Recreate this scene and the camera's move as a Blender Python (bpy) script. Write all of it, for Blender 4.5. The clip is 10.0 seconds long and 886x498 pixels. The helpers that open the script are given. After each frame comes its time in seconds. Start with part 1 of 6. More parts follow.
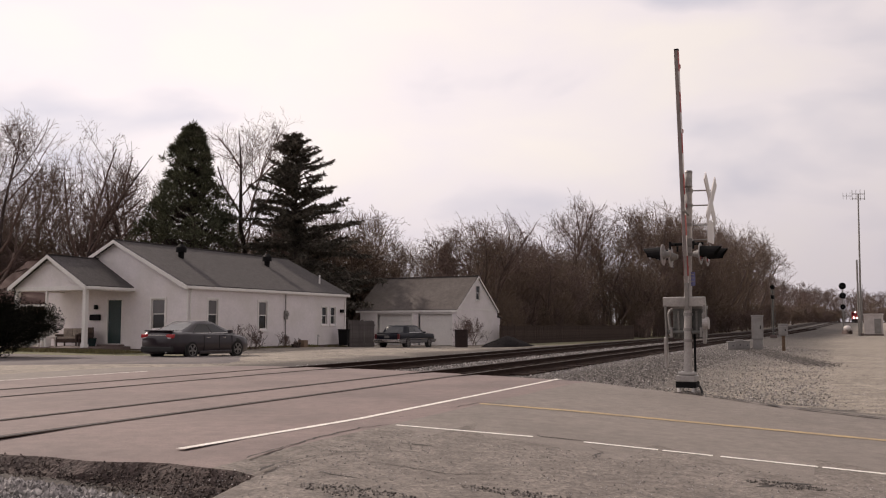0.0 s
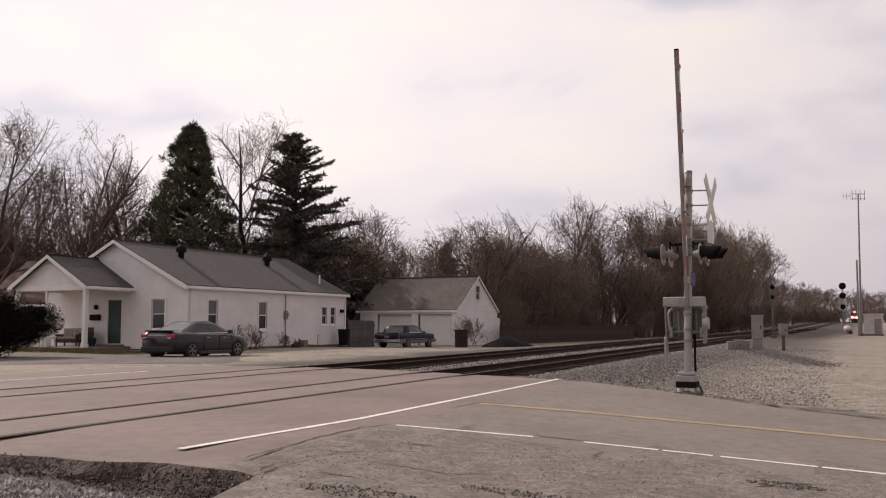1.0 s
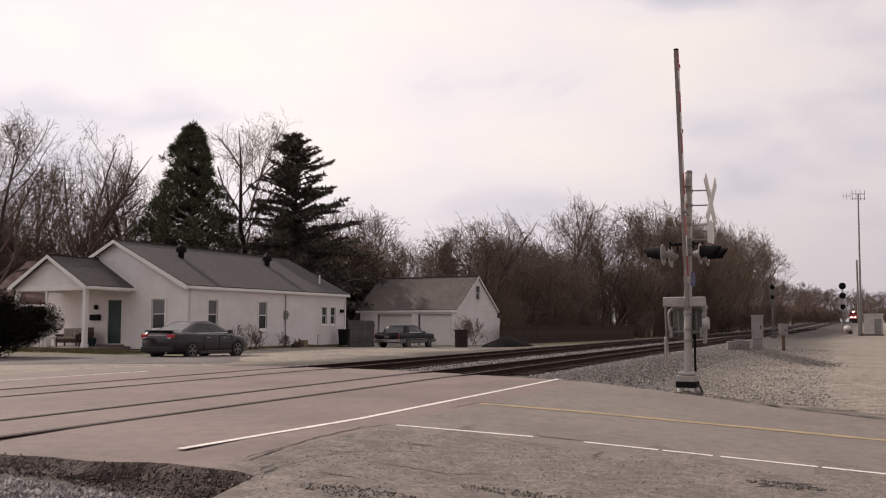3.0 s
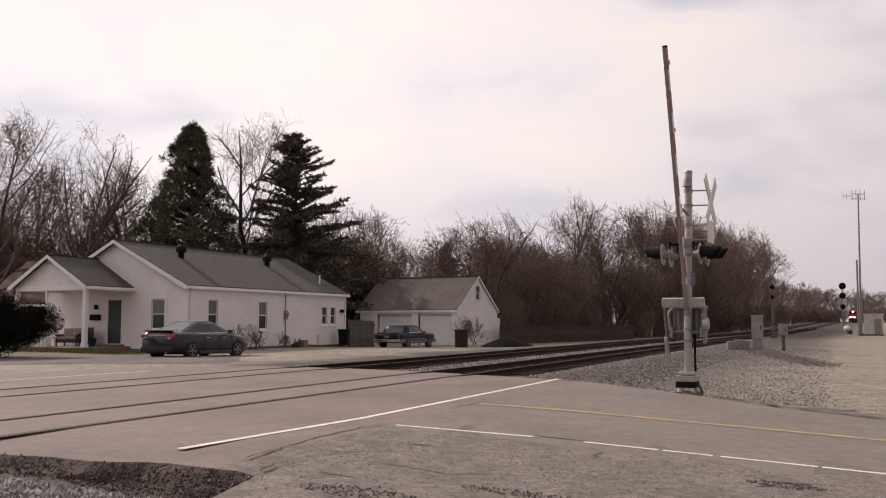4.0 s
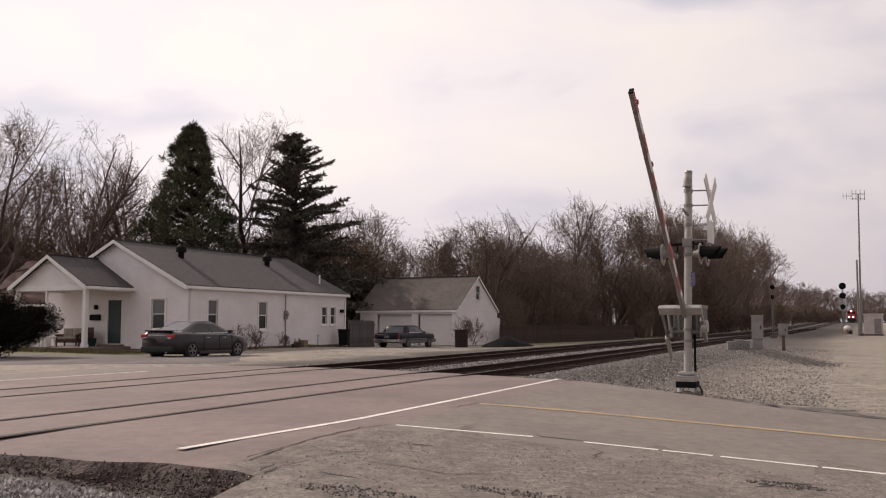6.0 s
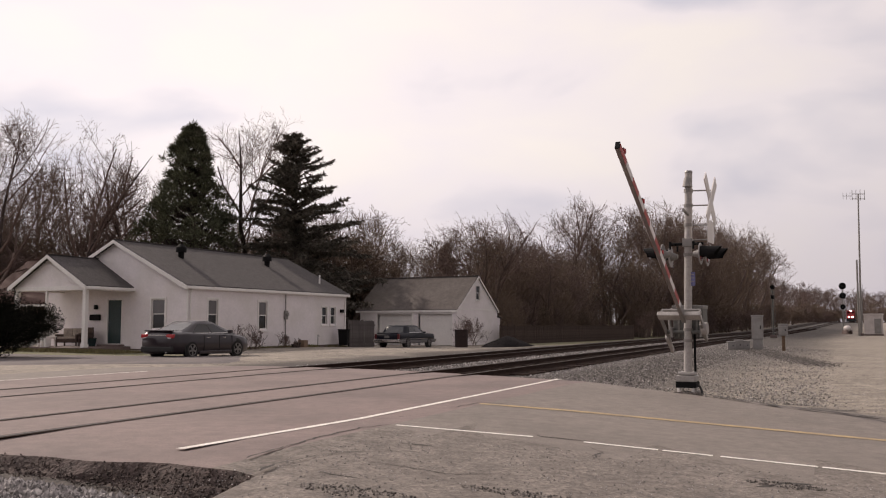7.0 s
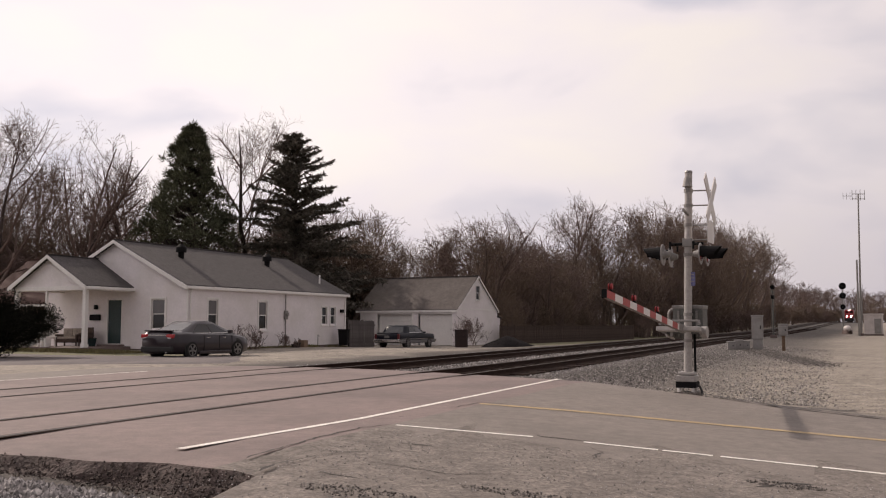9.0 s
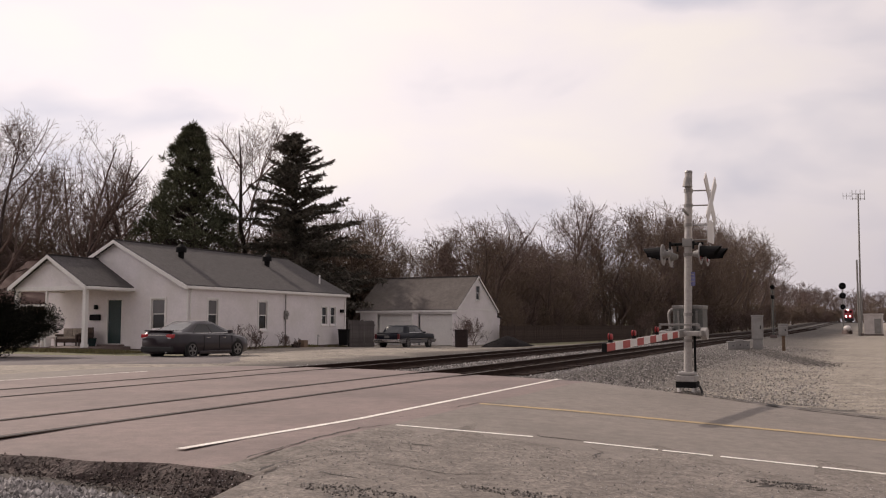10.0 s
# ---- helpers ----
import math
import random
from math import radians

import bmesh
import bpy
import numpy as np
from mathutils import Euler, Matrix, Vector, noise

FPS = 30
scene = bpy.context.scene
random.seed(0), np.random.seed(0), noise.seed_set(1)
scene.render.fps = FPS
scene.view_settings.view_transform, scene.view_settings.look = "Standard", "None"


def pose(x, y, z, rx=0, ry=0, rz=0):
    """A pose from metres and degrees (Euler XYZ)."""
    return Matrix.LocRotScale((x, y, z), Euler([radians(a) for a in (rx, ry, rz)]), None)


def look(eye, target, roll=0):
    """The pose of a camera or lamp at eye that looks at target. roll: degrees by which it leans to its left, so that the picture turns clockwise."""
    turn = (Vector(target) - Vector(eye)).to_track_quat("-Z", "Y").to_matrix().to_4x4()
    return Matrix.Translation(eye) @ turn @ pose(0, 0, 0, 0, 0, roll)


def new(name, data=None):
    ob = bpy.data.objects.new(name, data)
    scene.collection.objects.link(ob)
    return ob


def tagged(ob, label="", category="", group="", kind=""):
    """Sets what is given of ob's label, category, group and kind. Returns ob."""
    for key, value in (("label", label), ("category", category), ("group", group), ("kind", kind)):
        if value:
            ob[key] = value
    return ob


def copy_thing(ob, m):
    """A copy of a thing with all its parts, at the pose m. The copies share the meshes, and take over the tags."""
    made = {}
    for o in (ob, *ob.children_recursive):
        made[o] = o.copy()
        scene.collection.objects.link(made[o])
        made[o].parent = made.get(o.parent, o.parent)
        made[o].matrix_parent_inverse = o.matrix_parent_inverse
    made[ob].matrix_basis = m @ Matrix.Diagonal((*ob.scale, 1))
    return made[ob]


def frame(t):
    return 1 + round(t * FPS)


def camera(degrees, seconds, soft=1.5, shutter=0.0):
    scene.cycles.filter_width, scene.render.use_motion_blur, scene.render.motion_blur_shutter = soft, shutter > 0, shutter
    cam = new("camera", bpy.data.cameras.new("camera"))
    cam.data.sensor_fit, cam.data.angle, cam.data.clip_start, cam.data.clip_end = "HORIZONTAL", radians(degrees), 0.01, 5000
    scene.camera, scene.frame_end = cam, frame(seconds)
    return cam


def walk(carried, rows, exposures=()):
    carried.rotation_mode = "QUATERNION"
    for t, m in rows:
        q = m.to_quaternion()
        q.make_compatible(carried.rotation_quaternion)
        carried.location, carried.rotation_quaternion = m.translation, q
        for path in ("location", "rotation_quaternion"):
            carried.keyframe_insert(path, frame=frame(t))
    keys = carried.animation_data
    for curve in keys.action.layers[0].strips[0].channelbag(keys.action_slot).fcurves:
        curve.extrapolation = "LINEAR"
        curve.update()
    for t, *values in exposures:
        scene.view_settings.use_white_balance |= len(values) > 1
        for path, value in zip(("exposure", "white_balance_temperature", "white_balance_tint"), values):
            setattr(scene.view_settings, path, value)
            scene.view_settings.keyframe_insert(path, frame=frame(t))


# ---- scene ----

# ---- camera: a tripod beside the level crossing ----
cam = camera(50.8, 10.0, soft=1.15)
EYE = pose(0, 0, 1.2, 94.64, 0, 0)
walk(cam, [(0.0, EYE), (10.0, EYE)], exposures=[(0.0, 0.0, 7080, 18), (10.0, 0.0, 7080, 18)])

# ---- sky, sun ----
SUN_AZ, SUN_EL = -50.0, 34.0          # degrees from +y towards +x, degrees up


def make_world():
    w = bpy.data.worlds.new("overcast_sky")
    scene.world = w
    w.use_nodes = True
    nt = w.node_tree
    nt.nodes.clear()
    out = nt.nodes.new("ShaderNodeOutputWorld")
    bg = nt.nodes.new("ShaderNodeBackground")
    sky = nt.nodes.new("ShaderNodeTexSky")
    sky.sky_type = "NISHITA"
    sky.sun_disc = False
    sky.sun_elevation = radians(SUN_EL)
    sky.sun_rotation = radians(SUN_AZ)
    dim = nt.nodes.new("ShaderNodeMix")
    dim.data_type, dim.blend_type = "RGBA", "MULTIPLY"
    dim.inputs["Factor"].default_value = 1.0
    dim.inputs["B"].default_value = (0.1, 0.1, 0.1, 1)
    nt.links.new(sky.outputs[0], dim.inputs["A"])
    co = nt.nodes.new("ShaderNodeTexCoord")
    mp = nt.nodes.new("ShaderNodeMapping")
    mp.inputs["Scale"].default_value = (1.9, 1.9, 4.4)
    mp.inputs["Location"].default_value = (0.35, 0.2, 0.1)
    nt.links.new(co.outputs["Generated"], mp.inputs[0])
    n1 = nt.nodes.new("ShaderNodeTexNoise")
    n1.inputs["Scale"].default_value = 2.3
    n1.inputs["Detail"].default_value = 4
    n1.inputs["Roughness"].default_value = 0.45
    n1.inputs["Distortion"].default_value = 0.25
    nt.links.new(mp.outputs[0], n1.inputs["Vector"])
    ramp = nt.nodes.new("ShaderNodeValToRGB")
    e = ramp.color_ramp.elements
    e[0].position, e[0].color = 0.34, (0.70, 0.72, 0.81, 1)
    e[1].position, e[1].color = 0.66, (0.99, 0.97, 0.935, 1)
    mid = ramp.color_ramp.elements.new(0.50)
    mid.color = (0.935, 0.915, 0.95, 1)
    nt.links.new(n1.outputs[0], ramp.inputs[0])
    mix = nt.nodes.new("ShaderNodeMix")
    mix.data_type = "RGBA"
    mix.inputs["Factor"].default_value = 0.9
    nt.links.new(dim.outputs["Result"], mix.inputs["A"])
    nt.links.new(ramp.outputs[0], mix.inputs["B"])
    # clouds glow on the sun's side, dull at right angles to it, and brighten again opposite
    dot = nt.nodes.new("ShaderNodeVectorMath")
    dot.operation = "DOT_PRODUCT"
    a, e = radians(SUN_AZ), radians(SUN_EL)
    dot.inputs[1].default_value = (math.sin(a) * math.cos(e), math.cos(a) * math.cos(e), math.sin(e))
    nt.links.new(co.outputs["Generated"], dot.inputs[0])
    half = nt.nodes.new("ShaderNodeMapRange")
    half.inputs[1].default_value, half.inputs[2].default_value = -1.0, 1.0
    nt.links.new(dot.outputs["Value"], half.inputs[0])
    lum = nt.nodes.new("ShaderNodeValToRGB")
    stops = ((0.0, 0.60), (0.20, 0.50), (0.42, 0.38), (0.60, 0.74), (0.875, 1.0))
    while len(lum.color_ramp.elements) < len(stops):
        lum.color_ramp.elements.new(0.5)
    for el, (p, v) in zip(lum.color_ramp.elements, stops):
        el.position, el.color = p, (v, v, v, 1)
    gain = nt.nodes.new("ShaderNodeMath")
    gain.operation, gain.inputs[1].default_value = "MULTIPLY", 1.06
    nt.links.new(half.outputs[0], lum.inputs[0])
    nt.links.new(lum.outputs[0], gain.inputs[0])
    nt.links.new(gain.outputs[0], bg.inputs[1])
    # a thin lavender haze bank low over the horizon
    sep = nt.nodes.new("ShaderNodeSeparateXYZ")
    nt.links.new(co.outputs["Generated"], sep.inputs[0])
    low = nt.nodes.new("ShaderNodeMapRange")
    low.interpolation_type = "SMOOTHSTEP"
    low.inputs[1].default_value, low.inputs[2].default_value = 0.02, 0.21
    low.inputs[3].default_value, low.inputs[4].default_value = 0.62, 0.0
    nt.links.new(sep.outputs["Z"], low.inputs[0])
    haze = nt.nodes.new("ShaderNodeMix")
    haze.data_type = "RGBA"
    haze.inputs["B"].default_value = (0.60, 0.60, 0.70, 1)
    nt.links.new(low.outputs[0], haze.inputs["Factor"])
    nt.links.new(mix.outputs["Result"], haze.inputs["A"])
    nt.links.new(haze.outputs["Result"], bg.inputs[0])
    nt.links.new(bg.outputs[0], out.inputs[0])


make_world()
sun = new("sun", bpy.data.lights.new("sun", "SUN"))
sun.data.energy, sun.data.angle, sun.data.color = 3.2, radians(1.1), (1.0, 0.93, 0.84)
_a, _e = radians(SUN_AZ), radians(SUN_EL)
sun.matrix_world = look((0, 0, 60), (-40 * math.sin(_a) * math.cos(_e), -40 * math.cos(_a) * math.cos(_e), 60 - 40 * math.sin(_e)))

# ---- materials ----


def rgb(c, k=1.0):
    return (min(1, c[0] * k), min(1, c[1] * k), min(1, c[2] * k), 1)


def material(name, base, rough=0.7, metal=0.0, var=0.25, fine=40.0, coarse=1.2, bump=0.2, tint=None, island=0.0, spec=0.5, dist=0.01, coat=0.0):
    """A surface with grain at two scales, a second tint in stains, and fine relief."""
    m = bpy.data.materials.new(name)
    m.use_nodes = True
    nt = m.node_tree
    b = nt.nodes["Principled BSDF"]
    co = nt.nodes.new("ShaderNodeTexCoord")
    nf, nc = nt.nodes.new("ShaderNodeTexNoise"), nt.nodes.new("ShaderNodeTexNoise")
    for n, s, d in ((nf, fine, 3), (nc, coarse, 5)):
        n.inputs["Scale"].default_value, n.inputs["Detail"].default_value = s, d
        nt.links.new(co.outputs["Object"], n.inputs["Vector"])
    r1, r2 = nt.nodes.new("ShaderNodeValToRGB"), nt.nodes.new("ShaderNodeValToRGB")
    r1.color_ramp.elements[0].position, r1.color_ramp.elements[1].position = 0.3, 0.7
    r1.color_ramp.elements[0].color, r1.color_ramp.elements[1].color = rgb(base, 1 - var), rgb(base, 1 + var)
    t = tint or tuple(c * (1 - var) for c in base)
    r2.color_ramp.elements[0].position, r2.color_ramp.elements[1].position = 0.42, 0.66
    r2.color_ramp.elements[0].color, r2.color_ramp.elements[1].color = (0, 0, 0, 1), (1, 1, 1, 1)
    nt.links.new(nf.outputs[0], r1.inputs[0])
    nt.links.new(nc.outputs[0], r2.inputs[0])
    mx = nt.nodes.new("ShaderNodeMix")
    mx.data_type = "RGBA"
    mx.inputs["B"].default_value = rgb(t)
    sc = nt.nodes.new("ShaderNodeMath")
    sc.operation, sc.inputs[1].default_value = "MULTIPLY", 0.6
    nt.links.new(r2.outputs[0], sc.inputs[0])
    nt.links.new(sc.outputs[0], mx.inputs["Factor"])
    nt.links.new(r1.outputs[0], mx.inputs["A"])
    nm = nt.nodes.new("ShaderNodeTexNoise")
    nm.inputs["Scale"].default_value, nm.inputs["Detail"].default_value = math.sqrt(fine * coarse), 6
    nm.inputs["Roughness"].default_value = 0.65
    nt.links.new(co.outputs["Object"], nm.inputs["Vector"])
    mm = nt.nodes.new("ShaderNodeMapRange")
    mm.inputs[1].default_value, mm.inputs[2].default_value = 0.32, 0.68
    mm.inputs[3].default_value, mm.inputs[4].default_value = 1 - 0.8 * var, 1 + 0.8 * var
    nt.links.new(nm.outputs[0], mm.inputs[0])
    hm = nt.nodes.new("ShaderNodeHueSaturation")
    nt.links.new(mm.outputs[0], hm.inputs["Value"])
    nt.links.new(mx.outputs["Result"], hm.inputs["Color"])
    last = hm.outputs[0]
    if island:
        ge = nt.nodes.new("ShaderNodeNewGeometry")
        hv = nt.nodes.new("ShaderNodeHueSaturation")
        mr = nt.nodes.new("ShaderNodeMapRange")
        mr.inputs[3].default_value, mr.inputs[4].default_value = 1 - island, 1 + island
        nt.links.new(ge.outputs["Random Per Island"], mr.inputs[0])
        nt.links.new(mr.outputs[0], hv.inputs["Value"])
        nt.links.new(last, hv.inputs["Color"])
        last = hv.outputs[0]
    nt.links.new(last, b.inputs["Base Color"])
    b.inputs["Roughness"].default_value, b.inputs["Metallic"].default_value = rough, metal
    b.inputs["Specular IOR Level"].default_value = spec
    b.inputs["Coat Weight"].default_value = coat
    if bump:
        bp = nt.nodes.new("ShaderNodeBump")
        bp.inputs["Strength"].default_value, bp.inputs["Distance"].default_value = bump, dist
        nt.links.new(nf.outputs[0], bp.inputs["Height"])
        nt.links.new(bp.outputs[0], b.inputs["Normal"])
    return m


def glow(name, color, strength):
    m = bpy.data.materials.new(name)
    m.use_nodes = True
    b = m.node_tree.nodes["Principled BSDF"]
    b.inputs["Base Color"].default_value = rgb(color)
    b.inputs["Emission Color"].default_value = rgb(color)
    b.inputs["Emission Strength"].default_value = strength
    return m


M = {}
M["asphalt"] = material("worn_asphalt", (0.175, 0.150, 0.133), 0.9, var=0.22, fine=55, coarse=0.5, bump=0.35, tint=(0.135, 0.115, 0.102))
M["asphalt_old"] = material("broken_old_asphalt", (0.165, 0.142, 0.125), 0.95, var=0.42, fine=28, coarse=1.9, bump=0.9, tint=(0.095, 0.08, 0.07), dist=0.015)
M["concrete"] = material("crossing_concrete", (0.180, 0.134, 0.124), 0.85, var=0.2, fine=50, coarse=0.42, bump=0.3, tint=(0.098, 0.074, 0.070))
M["drive"] = material("old_grey_drive_asphalt", (0.092, 0.078, 0.080), 0.95, var=0.3, fine=30, coarse=0.4, bump=0.6, tint=(0.155, 0.130, 0.120))
M["gravel"] = material("limestone_gravel", (0.240, 0.208, 0.172), 0.95, var=0.5, fine=24, coarse=0.35, bump=0.7, tint=(0.142, 0.122, 0.103), dist=0.02)
M["ballast"] = material("ballast_bed", (0.115, 0.104, 0.097), 0.95, var=0.45, fine=22, coarse=0.7, bump=1.0, tint=(0.085, 0.075, 0.07), dist=0.04)
M["stone"] = material("ballast_stone", (0.28, 0.26, 0.255), 0.9, var=0.2, fine=30, coarse=6, bump=0.3, island=0.75)
M["grass"] = material("winter_grass", (0.10, 0.098, 0.045), 0.95, var=0.4, fine=20, coarse=0.5, bump=0.8, tint=(0.16, 0.13, 0.085), dist=0.03)
M["rail_rust"] = material("rusty_rail_steel", (0.046, 0.027, 0.021), 0.9, 0.0, var=0.3, spec=0.15)
M["rail_top"] = material("worn_rail_head", (0.060, 0.048, 0.042), 0.6, 0.3, var=0.15, spec=0.3)
M["tie"] = material("creosoted_wood", (0.034, 0.022, 0.018), 0.95, var=0.35, fine=25, bump=0.5, spec=0.1)
M["rubber"] = material("black_rubber", (0.018, 0.017, 0.017), 0.7, var=0.2)
M["white_line"] = material("worn_white_road_paint", (0.72, 0.69, 0.64), 0.8, var=0.12, fine=30, coarse=5, tint=(0.5, 0.46, 0.42))
M["yellow_line"] = material("worn_yellow_road_paint", (0.36, 0.262, 0.140), 0.85, var=0.2, fine=30, coarse=3, tint=(0.19, 0.15, 0.11))
M["dirt"] = material("dark_dirt_slope", (0.074, 0.053, 0.048), 0.95, var=0.4, fine=26, coarse=4, bump=0.8, tint=(0.044, 0.032, 0.030), dist=0.04)
M["siding"] = material("white_vinyl_siding", (0.82, 0.765, 0.775), 0.55, var=0.04, fine=8, coarse=0.7, bump=0.05, tint=(0.70, 0.66, 0.63))
M["trim"] = material("white_trim_paint", (0.82, 0.79, 0.77), 0.5, var=0.04, fine=10, coarse=1, bump=0.05)
M["shingle"] = material("grey_asphalt_shingles", (0.066, 0.058, 0.058), 0.95, var=0.25, fine=18, coarse=0.9, bump=0.6, tint=(0.06, 0.053, 0.053), dist=0.02)
M["shingle_old"] = material("weathered_grey_shingles", (0.10, 0.085, 0.079), 0.95, var=0.25, fine=18, coarse=0.6, bump=0.6, tint=(0.075, 0.063, 0.058), dist=0.02)
M["shingle_brown"] = material("brown_shingles", (0.085, 0.045, 0.038), 0.95, var=0.25, fine=18, coarse=0.8, bump=0.6)
M["glass"] = material("dark_window_glass", (0.016, 0.016, 0.018), 0.08, var=0.05, bump=0.0, spec=0.45)
M["door_green"] = material("dark_green_door_paint", (0.012, 0.035, 0.035), 0.45, var=0.15)
M["galv"] = material("galvanised_steel", (0.26, 0.246, 0.235), 0.5, 0.5, var=0.1, fine=25, coarse=3, bump=0.1)
M["aluminium"] = material("weathered_aluminium_paint", (0.40, 0.375, 0.36), 0.5, 0.3, var=0.12, fine=25, coarse=2.5, bump=0.1, tint=(0.27, 0.25, 0.235))
M["black_metal"] = material("black_painted_metal", (0.008, 0.0075, 0.008), 0.75, var=0.2, spec=0.15)
M["white_board"] = material("white_reflective_sheeting", (0.74, 0.70, 0.68), 0.5, var=0.06)
M["red_board"] = material("red_reflective_sheeting", (0.40, 0.045, 0.038), 0.5, var=0.1)
M["bark"] = material("grey_brown_bark", (0.15, 0.112, 0.098), 0.95, var=0.3, fine=18, coarse=2, bump=0.6)
M["bark_dark"] = material("dark_bark", (0.055, 0.040, 0.036), 0.95, var=0.3, fine=18, coarse=2, bump=0.6)
M["twig"] = material("brown_twigs", (0.142, 0.098, 0.086), 0.95, var=0.2, fine=5, bump=0)
M["twig_tan"] = material("tan_twigs", (0.172, 0.124, 0.094), 0.95, var=0.2, fine=5, bump=0)
M["needle"] = material("dark_green_needles", (0.118, 0.100, 0.080), 0.8, var=0.35, fine=6, coarse=0.6, bump=0, tint=(0.035, 0.037, 0.026), island=0.3)
M["needle_pine"] = material("green_pine_needles", (0.098, 0.102, 0.060), 0.8, var=0.35, fine=6, coarse=0.6, bump=0, tint=(0.045, 0.055, 0.032), island=0.3)
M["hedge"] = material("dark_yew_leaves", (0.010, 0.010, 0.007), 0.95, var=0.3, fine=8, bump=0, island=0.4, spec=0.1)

# ---- mesh helpers ----


def part(name, bm, mat, parent=None, label="", smooth=False):
    """Links a bmesh as one mesh object under a thing or a part."""
    me = bpy.data.meshes.new(name)
    if smooth:
        for f in bm.faces:
            f.smooth = True
    bm.to_mesh(me)
    bm.free()
    me.materials.append(mat if not isinstance(mat, str) else M[mat])
    ob = new(name, me)
    if parent:
        ob.parent = parent
    if label:
        ob["label"] = label
    return ob


def thing(name, m, label, category, group="", kind=""):
    ob = new(name)
    ob.matrix_world = m
    return tagged(ob, label, category, group, kind)


def add_box(bm, x0, x1, y0, y1, z0, z1, bevel=0.0, m=None):
    r = bmesh.ops.create_cube(bm, size=1.0)
    vs = r["verts"]
    for v in vs:
        v.co = Vector((x0 + (v.co.x + 0.5) * (x1 - x0), y0 + (v.co.y + 0.5) * (y1 - y0), z0 + (v.co.z + 0.5) * (z1 - z0)))
    if bevel:
        es = list({e for v in vs for e in v.link_edges})
        r2 = bmesh.ops.bevel(bm, geom=es, offset=bevel, segments=2, affect="EDGES", profile=0.6)
        vs = list(set(r2["verts"]) | {v for v in vs if v.is_valid})
    if m is not None:
        bmesh.ops.transform(bm, matrix=m, verts=vs)
    return vs


def box(x0, x1, y0, y1, z0, z1, bevel=0.0, m=None):
    bm = bmesh.new()
    add_box(bm, x0, x1, y0, y1, z0, z1, bevel, m)
    return bm


def add_tube(bm, p0, p1, r0, r1=None, seg=12, caps=True):
    p0, p1 = Vector(p0), Vector(p1)
    r1 = r0 if r1 is None else r1
    d = p1 - p0
    m = Matrix.Translation((p0 + p1) / 2) @ d.to_track_quat("Z", "Y").to_matrix().to_4x4()
    r = bmesh.ops.create_cone(bm, cap_ends=caps, segments=seg, radius1=r0, radius2=r1, depth=d.length, matrix=m)
    return r["verts"]


def tube(p0, p1, r0, r1=None, seg=12):
    bm = bmesh.new()
    add_tube(bm, p0, p1, r0, r1, seg)
    return bm


def add_prism(bm, pts, depth_vec):
    """A closed outline pulled along a vector."""
    a = [bm.verts.new(Vector(p)) for p in pts]
    b = [bm.verts.new(Vector(p) + Vector(depth_vec)) for p in pts]
    n = len(a)
    bm.faces.new(a)
    bm.faces.new(b[::-1])
    for i in range(n):
        bm.faces.new((a[i], b[i], b[(i + 1) % n], a[(i + 1) % n]))
    bmesh.ops.recalc_face_normals(bm, faces=bm.faces)


def prism(pts, depth_vec):
    bm = bmesh.new()
    add_prism(bm, pts, depth_vec)
    return bm


def mesh_object(name, verts, faces, mats, parent=None):
    me = bpy.data.meshes.new(name)
    me.from_pydata(verts, [], faces)
    for m in mats if isinstance(mats, (list, tuple)) else [mats]:
        me.materials.append(M[m] if isinstance(m, str) else m)
    ob = new(name, me)
    if parent:
        ob.parent = parent
    return ob


# ---- plan: s runs square to the rails towards the tripod, u along them ----
TRACK_TURN = 22.8
_st, _ct = math.sin(radians(TRACK_TURN)), math.cos(radians(TRACK_TURN))


def su(s, u, z=0.0):
    return Vector((_ct * s + _st * u, -_st * s + _ct * u, z))


def to_su(x, y):
    return _ct * x - _st * y, _st * x + _ct * y


def smooth(a, b, x):
    t = min(1.0, max(0.0, (x - a) / (b - a)))
    return t * t * (3 - 2 * t)


NEAR_RAILS, FAR_RAILS = (-8.28, -9.715), (-12.85, -14.285)
ROAD_U0 = 6.74


def track_bend(u):
    """The line swings off to one side far away."""
    return 0.0 if u < 90 else 0.052 * (u - 90) ** 2 / 120 if u < 150 else 0.052 * (u - 120)


def track_rise(u):
    """The land climbs a little far down the line."""
    return 2.2 * smooth(130, 350, u)


def road_z(s, u):
    return -0.055 * min(7.0, max(0.0, s + 5.0)) - (0.02 * max(0.0, -16.0 - s) if s < -16 else 0)


def ground_z(s, u):
    """The height of the open ground beside road and rails."""
    if s > -11.4:
        z = -0.17 - 0.08 * smooth(-7.2, -4.2, s) - 0.22 * smooth(-4.5, 1, s)
        if u > 16:
            lot = -0.20 - 0.18 * smooth(-5.5, 0.5, s)
            bed = -0.17
            z = bed + (lot - bed) * smooth(-7.4, -5.6, s)
    else:
        z = -0.17 + 0.10 * smooth(-15.8, -17.5, s) - 0.22 * smooth(42, 60, u) * smooth(-15.8, -19, s)
    wob = 0.02 * noise.noise((s * 0.7, u * 0.7, 0)) + 0.05 * noise.noise((s * 0.13, u * 0.13, 3))
    return z + track_rise(u) + (wob if not -16 < s < -6.5 else wob * 0.3)


def interp(table, x):
    for (x0, *a), (x1, *b) in zip(table, table[1:]):
        if x0 <= x <= x1:
            t = (x - x0) / (x1 - x0)
            return [p + (q - p) * t for p, q in zip(a, b)]
    return list(table[-1][1:])


